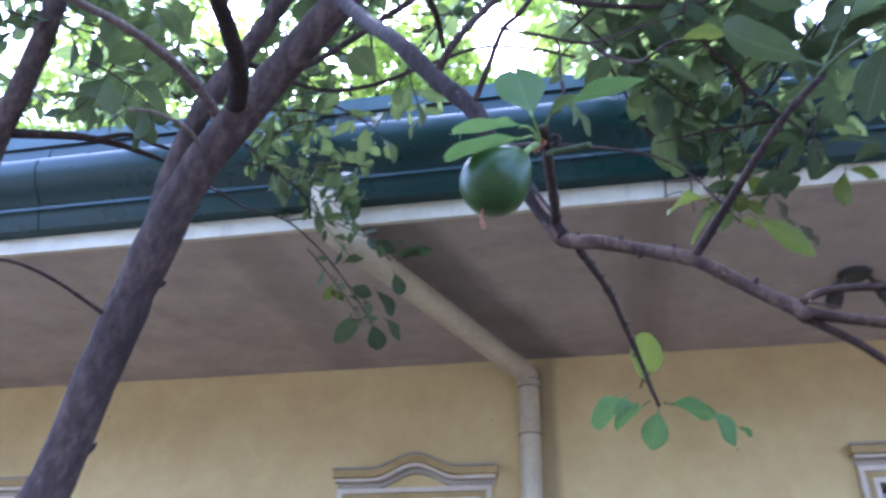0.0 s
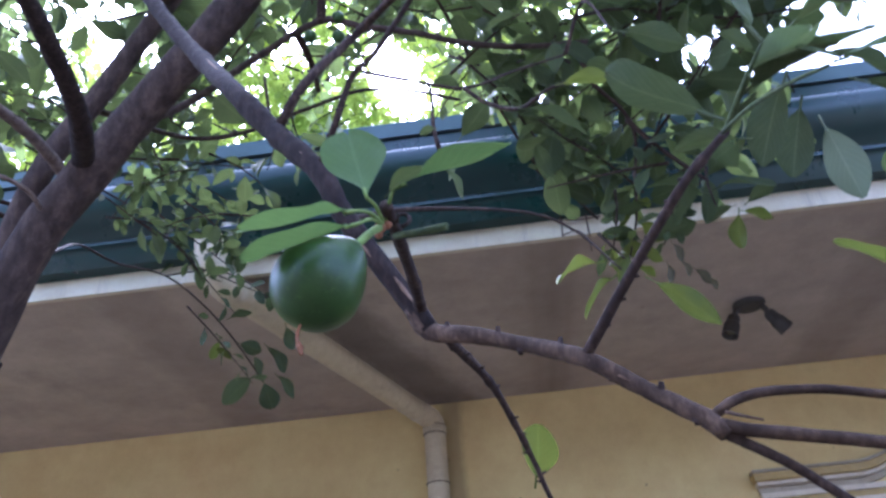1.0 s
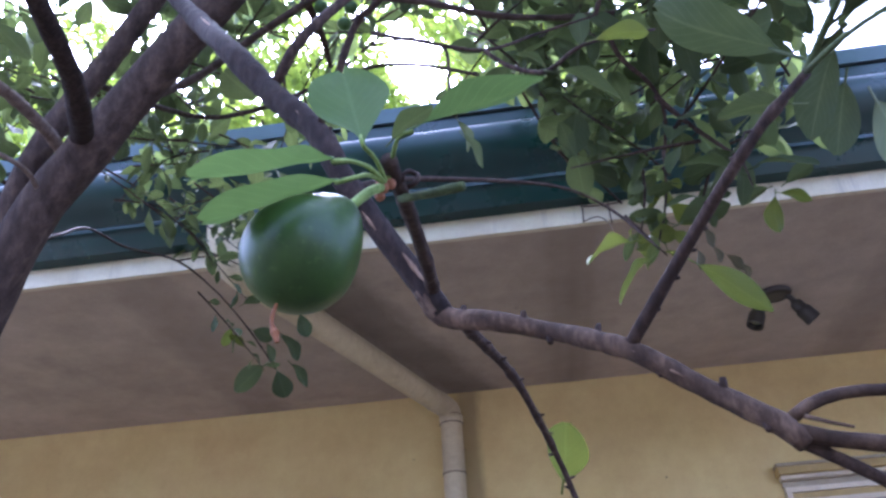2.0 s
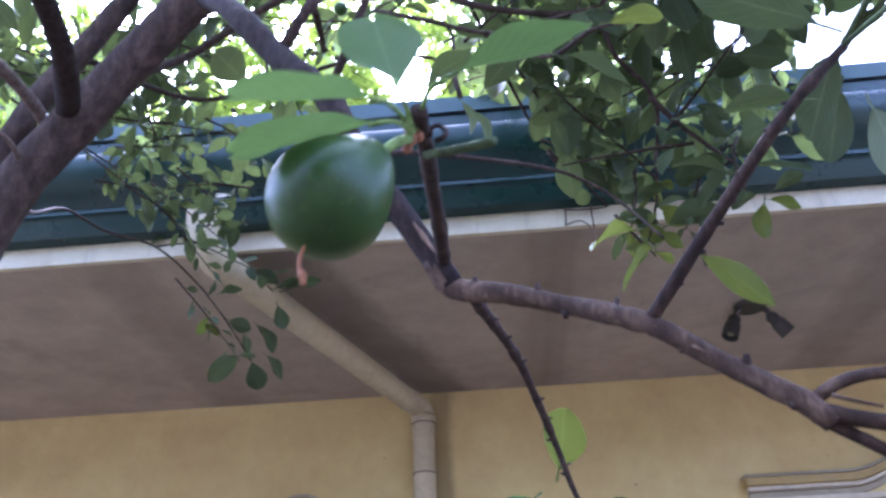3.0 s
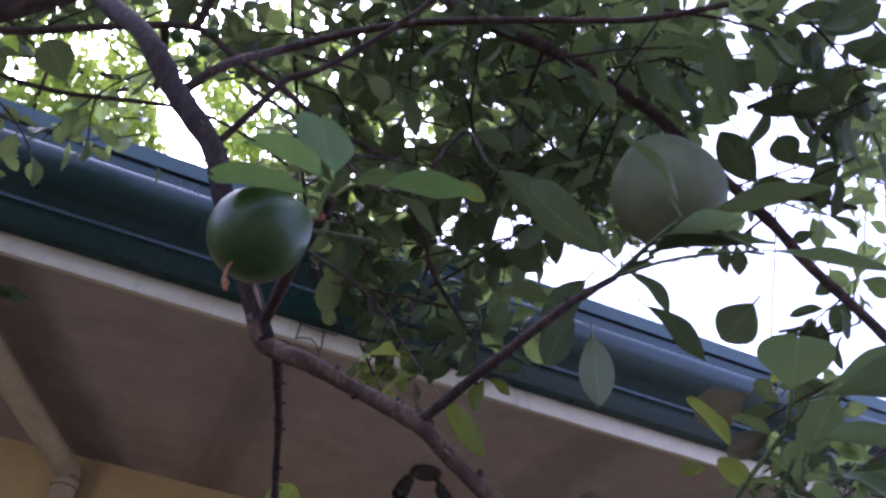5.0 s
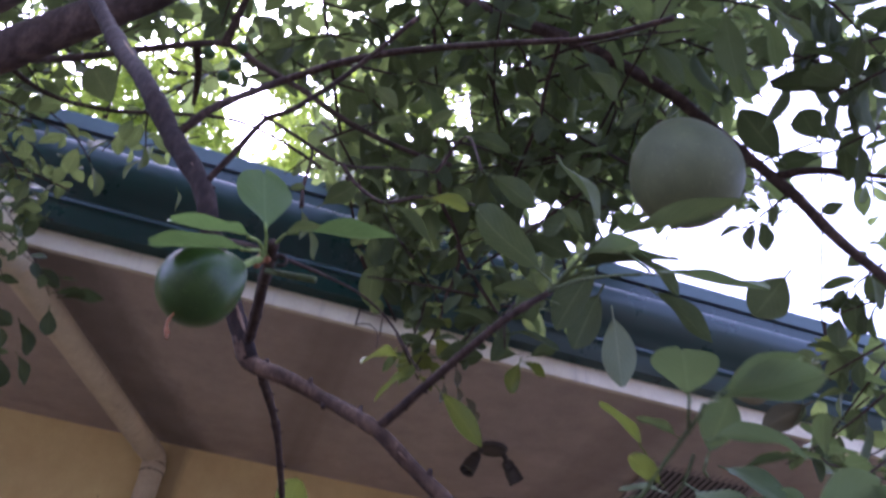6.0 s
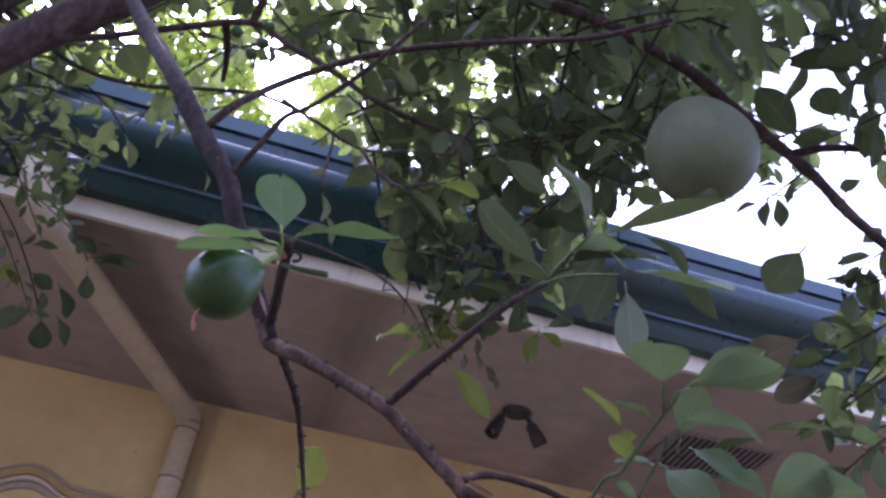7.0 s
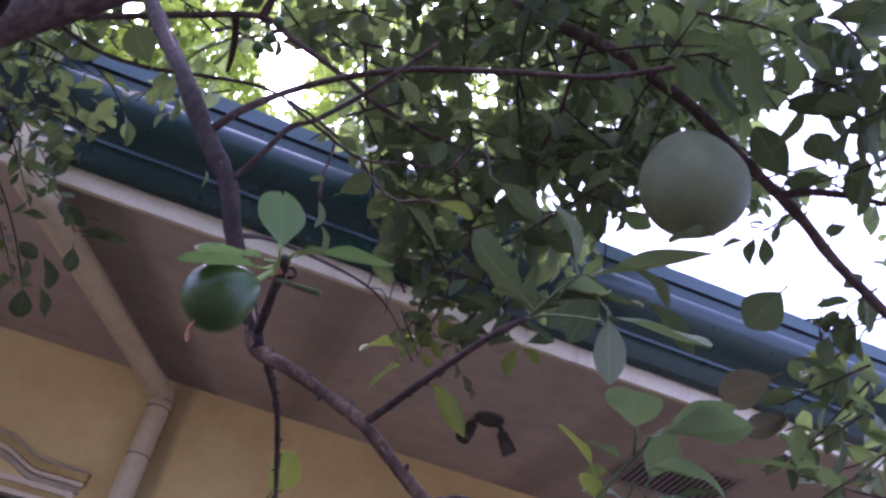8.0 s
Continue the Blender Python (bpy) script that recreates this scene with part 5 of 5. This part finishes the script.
spray((1.308, -3.007, 2.146), (1.248, -2.924, 2.120), 'd', 7, 0.09, 63)
spray((1.113, -3.295, 2.376), (0.993, -3.190, 2.388), 'd', 9, 0.1, 64)
spray((0.272, -2.831, 2.551), (0.473, -2.772, 2.629), 'd', 8, 0.08, 65)
spray((0.328, -2.700, 2.571), (0.522, -2.713, 2.572), 'd', 8, 0.08, 66)
spray((0.393, -2.763, 2.754), (0.551, -2.729, 2.715), 'd', 8, 0.08, 67)
spray((0.966, -3.325, 2.384), (1.071, -3.326, 2.316), 'd', 8, 0.1, 68)
spray((1.029, -3.197, 2.409), (1.113, -3.254, 2.315), 'd', 8, 0.1, 69)
spray((0.921, -3.249, 2.496), (1.038, -3.263, 2.437), 'd', 8, 0.1, 70)
spray((0.267, -2.866, 2.597), (0.421, -2.877, 2.601), 'd', 8, 0.09, 71)
spray((0.678, -2.986, 2.626), (0.831, -3.012, 2.591), 'd', 8, 0.09, 72)
spray((0.796, -3.080, 2.643), (0.927, -3.092, 2.597), 'd', 8, 0.09, 73)
spray((0.510, -2.927, 2.684), (0.663, -2.940, 2.662), 'd', 8, 0.09, 74)
spray((0.809, -2.714, 2.643), (0.975, -2.665, 2.532), 'd', 9, 0.09, 75)
spray((0.892, -2.846, 2.587), (0.886, -2.686, 2.445), 'd', 9, 0.09, 76)
spray((0.735, -2.803, 2.470), (0.878, -2.836, 2.374), 'd', 9, 0.08, 77)
spray((0.757, -2.823, 2.339), (0.871, -2.826, 2.293), 'd', 8, 0.08, 78)
spray((0.670, -2.728, 2.418), (0.786, -2.798, 2.448), 'd', 8, 0.08, 79)
spray((1.158, -3.203, 2.286), (1.106, -3.121, 2.266), 'm', 6, 0.09, 80)
spray((1.283, -3.022, 2.187), (1.249, -2.960, 2.158), 'm', 5, 0.08, 81)
spray((1.082, -3.060, 2.234), (1.048, -2.994, 2.199), 'm', 6, 0.06, 82)
foliage("foliage", FAR, SHADED, on_tree)

for q, d, n in (((-0.438, -2.773, 1.566), (0.8, -0.2, 0.25), 0.024), ((-0.453, -2.769, 1.525), (0.9, -0.1, 0.1), 0.012), ((-0.457, -2.769, 1.506), (0.9, -0.2, 0), 0.014), ((-0.350, -2.809, 1.834), (0.9, 0.1, 0.1), 0.008)):
    q, d = Vector(q), Vector(d).normalized()
    on_tree(part("snag", tube(bmesh.new(), [q - d * 0.012, q, q + d * n * 0.6, q + d * n + Vector((0, 0, 0.004))], 0.012, 0.002, 9, 0.004, 0.2), BARK, None, "", True))
# reddish bract scars where the fruit's stalk leaves its twig
for q, n in (((0.3300, -3.5170, 1.5070), 0.0028), ((0.3330, -3.5160, 1.5085), 0.0022), ((0.3290, -3.5160, 1.5035), 0.0020)):
    on_tree(part("bract", lathe(bmesh.new(), [(n * math.sin(math.pi * i / 8), -n * math.cos(math.pi * i / 8)) for i in range(1, 8)], q, (0.4, 0.2, 0.9), 10, 0.5), DRY, None, "", True))

# a dry curled bud at the end of the fruit's twig
C = Vector((0.340, -3.512, 1.513))
on_tree(part("dry_bud", tube(bmesh.new(), [C + Vector((0.0030 * math.cos(a), 0.0008 * math.sin(2 * a), 0.0034 * math.sin(a))) for a in (-1.9, -1.1, -0.2, 0.7, 1.6, 2.5, 3.4)], 0.0013, 0.0008, 7, 0.001, 0.4, 3), TWIGBARK, None, "", True))

# ---- the fruits ----
def small_fruit():
    f = thing("green_fruit", (0.308, -3.543, 1.464), "glossy dark green round fruit with a dried flower end", "fruit")
    axis = Vector((0.66, 0.06, 0.75)).normalized()
    r = 0.0190
    prof = []
    for i in range(1, 30):
        a = math.pi * i / 30
        c = -math.cos(a)
        prof.append((r * math.sin(a) * (1 - 0.30 * max(c, 0) ** 1.5), r * c * (1.34 if c > 0 else 1.0)))
    part("body", lathe(bmesh.new(), [(p, h) for p, h in prof], (0, 0, 0), axis, 40, 0.2), FRUIT, f, smooth=True)
    top = axis * r * 1.31
    joint = Vector((0.3300, -3.5170, 1.5070)) - f.location
    part("stalk", tube(bmesh.new(), [top - axis * 0.003, top.lerp(joint, 0.5) + Vector((0, 0, 0.001)), joint], 0.0017, 0.0019, 10, 0.002), STALK, f, smooth=True)
    foot = Vector((-0.30, -0.12, -0.94)).normalized() * r * 1.01
    part("dried_flower", tube(bmesh.new(), [foot * 0.96, foot + Vector((-0.001, 0, -0.005)), foot + Vector((0.0002, 0, -0.010)), foot + Vector((0.001, 0, -0.013))], [0.0005, 0.0006, 0.0014, 0.0008], 0.0008, 7, 0.0008, 0.8), DRY, f, "dried brown flower remnant")
    f.matrix_world = LEAN @ Matrix.Translation(f.location)
    return f


small_fruit()


def big_fruit():
    f = thing("pale_fruit", (0.878, -3.086, 2.180), "large pale grey-green round fruit hanging in the crown", "fruit")
    axis = Vector((-0.15, 0.1, 1)).normalized()
    r = 0.086
    # a little narrower towards the stalk
    prof = [(r * math.sin(math.pi * i / 28) * (1 - 0.10 * max(0, -math.cos(math.pi * i / 28))), -r * math.cos(math.pi * i / 28) * (1.10 if i > 14 else 0.98)) for i in range(1, 28)]
    part("body", lathe(bmesh.new(), prof, (0, 0, 0), axis, 44, 0.9), BIGFRUIT, f, smooth=True)
    part("stalk", tube(bmesh.new(), [axis * r * 1.05, axis * (r + 0.03) + Vector((-0.01, 0, 0)), Vector((0.0, 0.06, 0.17))], 0.005, 0.006, 10, 0.01), TWIGBARK, f, smooth=True)
    f.matrix_world = LEAN @ Matrix.Translation(f.location)
    return f


big_fruit()
berry = None
for k, q in enumerate(((0.119, -2.901, 2.325), (0.164, -2.893, 2.325), (0.150, -2.876, 2.309), (0.168, -2.915, 2.345))):
    if berry is None:
        berry = thing("young_fruit", q, "tiny dark green round young fruit under a branch", "fruit", "young fruits")
        part("body", lathe(bmesh.new(), [(0.011 * math.sin(math.pi * i / 12), -0.011 * math.cos(math.pi * i / 12)) for i in range(1, 12)], (0, 0, 0), (0, 0, 1), 16), FRUIT, berry, smooth=True)
        part("stalk", tube(bmesh.new(), [(0, 0, 0.0105), (0.001, 0, 0.020), (0.003, 0.002, 0.034)], 0.0014, 0.0018, 6, 0.008), TWIGBARK, berry, smooth=True)
        berry.matrix_world = LEAN @ pose(*q)
    else:
        copy_thing(berry, LEAN @ pose(*q))

# ---- trees beyond the roof ----
def far_tree(x, y, seed, spread, sprigs):
    rng = random.Random(seed)
    t = thing("background_tree", (x, y, 0), "yellow-green leafy tree standing behind the house, sunlight put into its leaf colour", "tree", "trees behind the house")
    part("trunk", tube(bmesh.new(), [(0, 0, 0), (0.1, 0, 3), (0.0, 0.1, 7), (0.2, 0, spread[3] + 1)], 0.16, 0.06, 12, 0.2, 0.1, seed), BARK, t, smooth=True)
    twigs = bmesh.new()
    for k in range(9):
        a = 2.4 * k
        h = spread[3] - 2.4 + 0.4 * k
        part("limb", tube(bmesh.new(), [(0.05, 0, h), (0.8 * math.cos(a), 0.8 * math.sin(a), h + 0.5), (1.9 * math.cos(a), 1.6 * math.sin(a), h + 0.9)], 0.05, 0.018, 8, 0.1, 0.1, k), BARK, t, smooth=True)
    leaves = []
    for k in range(sprigs):
        while True:
            q = Vector((rng.uniform(-1, 1), rng.uniform(-1, 1), rng.uniform(-1, 1)))
            if q.length < 1 and noise.noise(q * 2.3 + Vector((seed, 0, 0))) > -0.04:
                break
        q = Vector((q.x * spread[0], q.y * spread[1], spread[3] + q.z * spread[2]))
        pts, ls = sprig(rng, q, (rng.uniform(-1, 1), rng.uniform(-1, 1), rng.uniform(-0.8, 0.3)), rng.uniform(0.3, 0.6), rng.randint(10, 15), 0.19)
        at = Vector((x, y, 0))
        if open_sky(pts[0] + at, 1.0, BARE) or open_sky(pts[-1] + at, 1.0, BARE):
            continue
        tube(twigs, pts, 0.006, 0.002, 4, 0.12)
        leaves += ls
    tagged(part("brushwood", twigs, TWIGBARK, t, "", True), kind="stuff")

    def under(ob):
        ob.parent = t
        return ob
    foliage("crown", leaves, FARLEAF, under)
    return t


far_tree(-2.6, 5.9, 3, (3.0, 1.6, 2.8, 10.4), 800)
far_tree(1.2, 6.4, 5, (2.6, 1.5, 2.6, 12.2), 400)
far_tree(-7.2, 6.2, 9, (3.0, 1.6, 3.0, 10.2), 720)
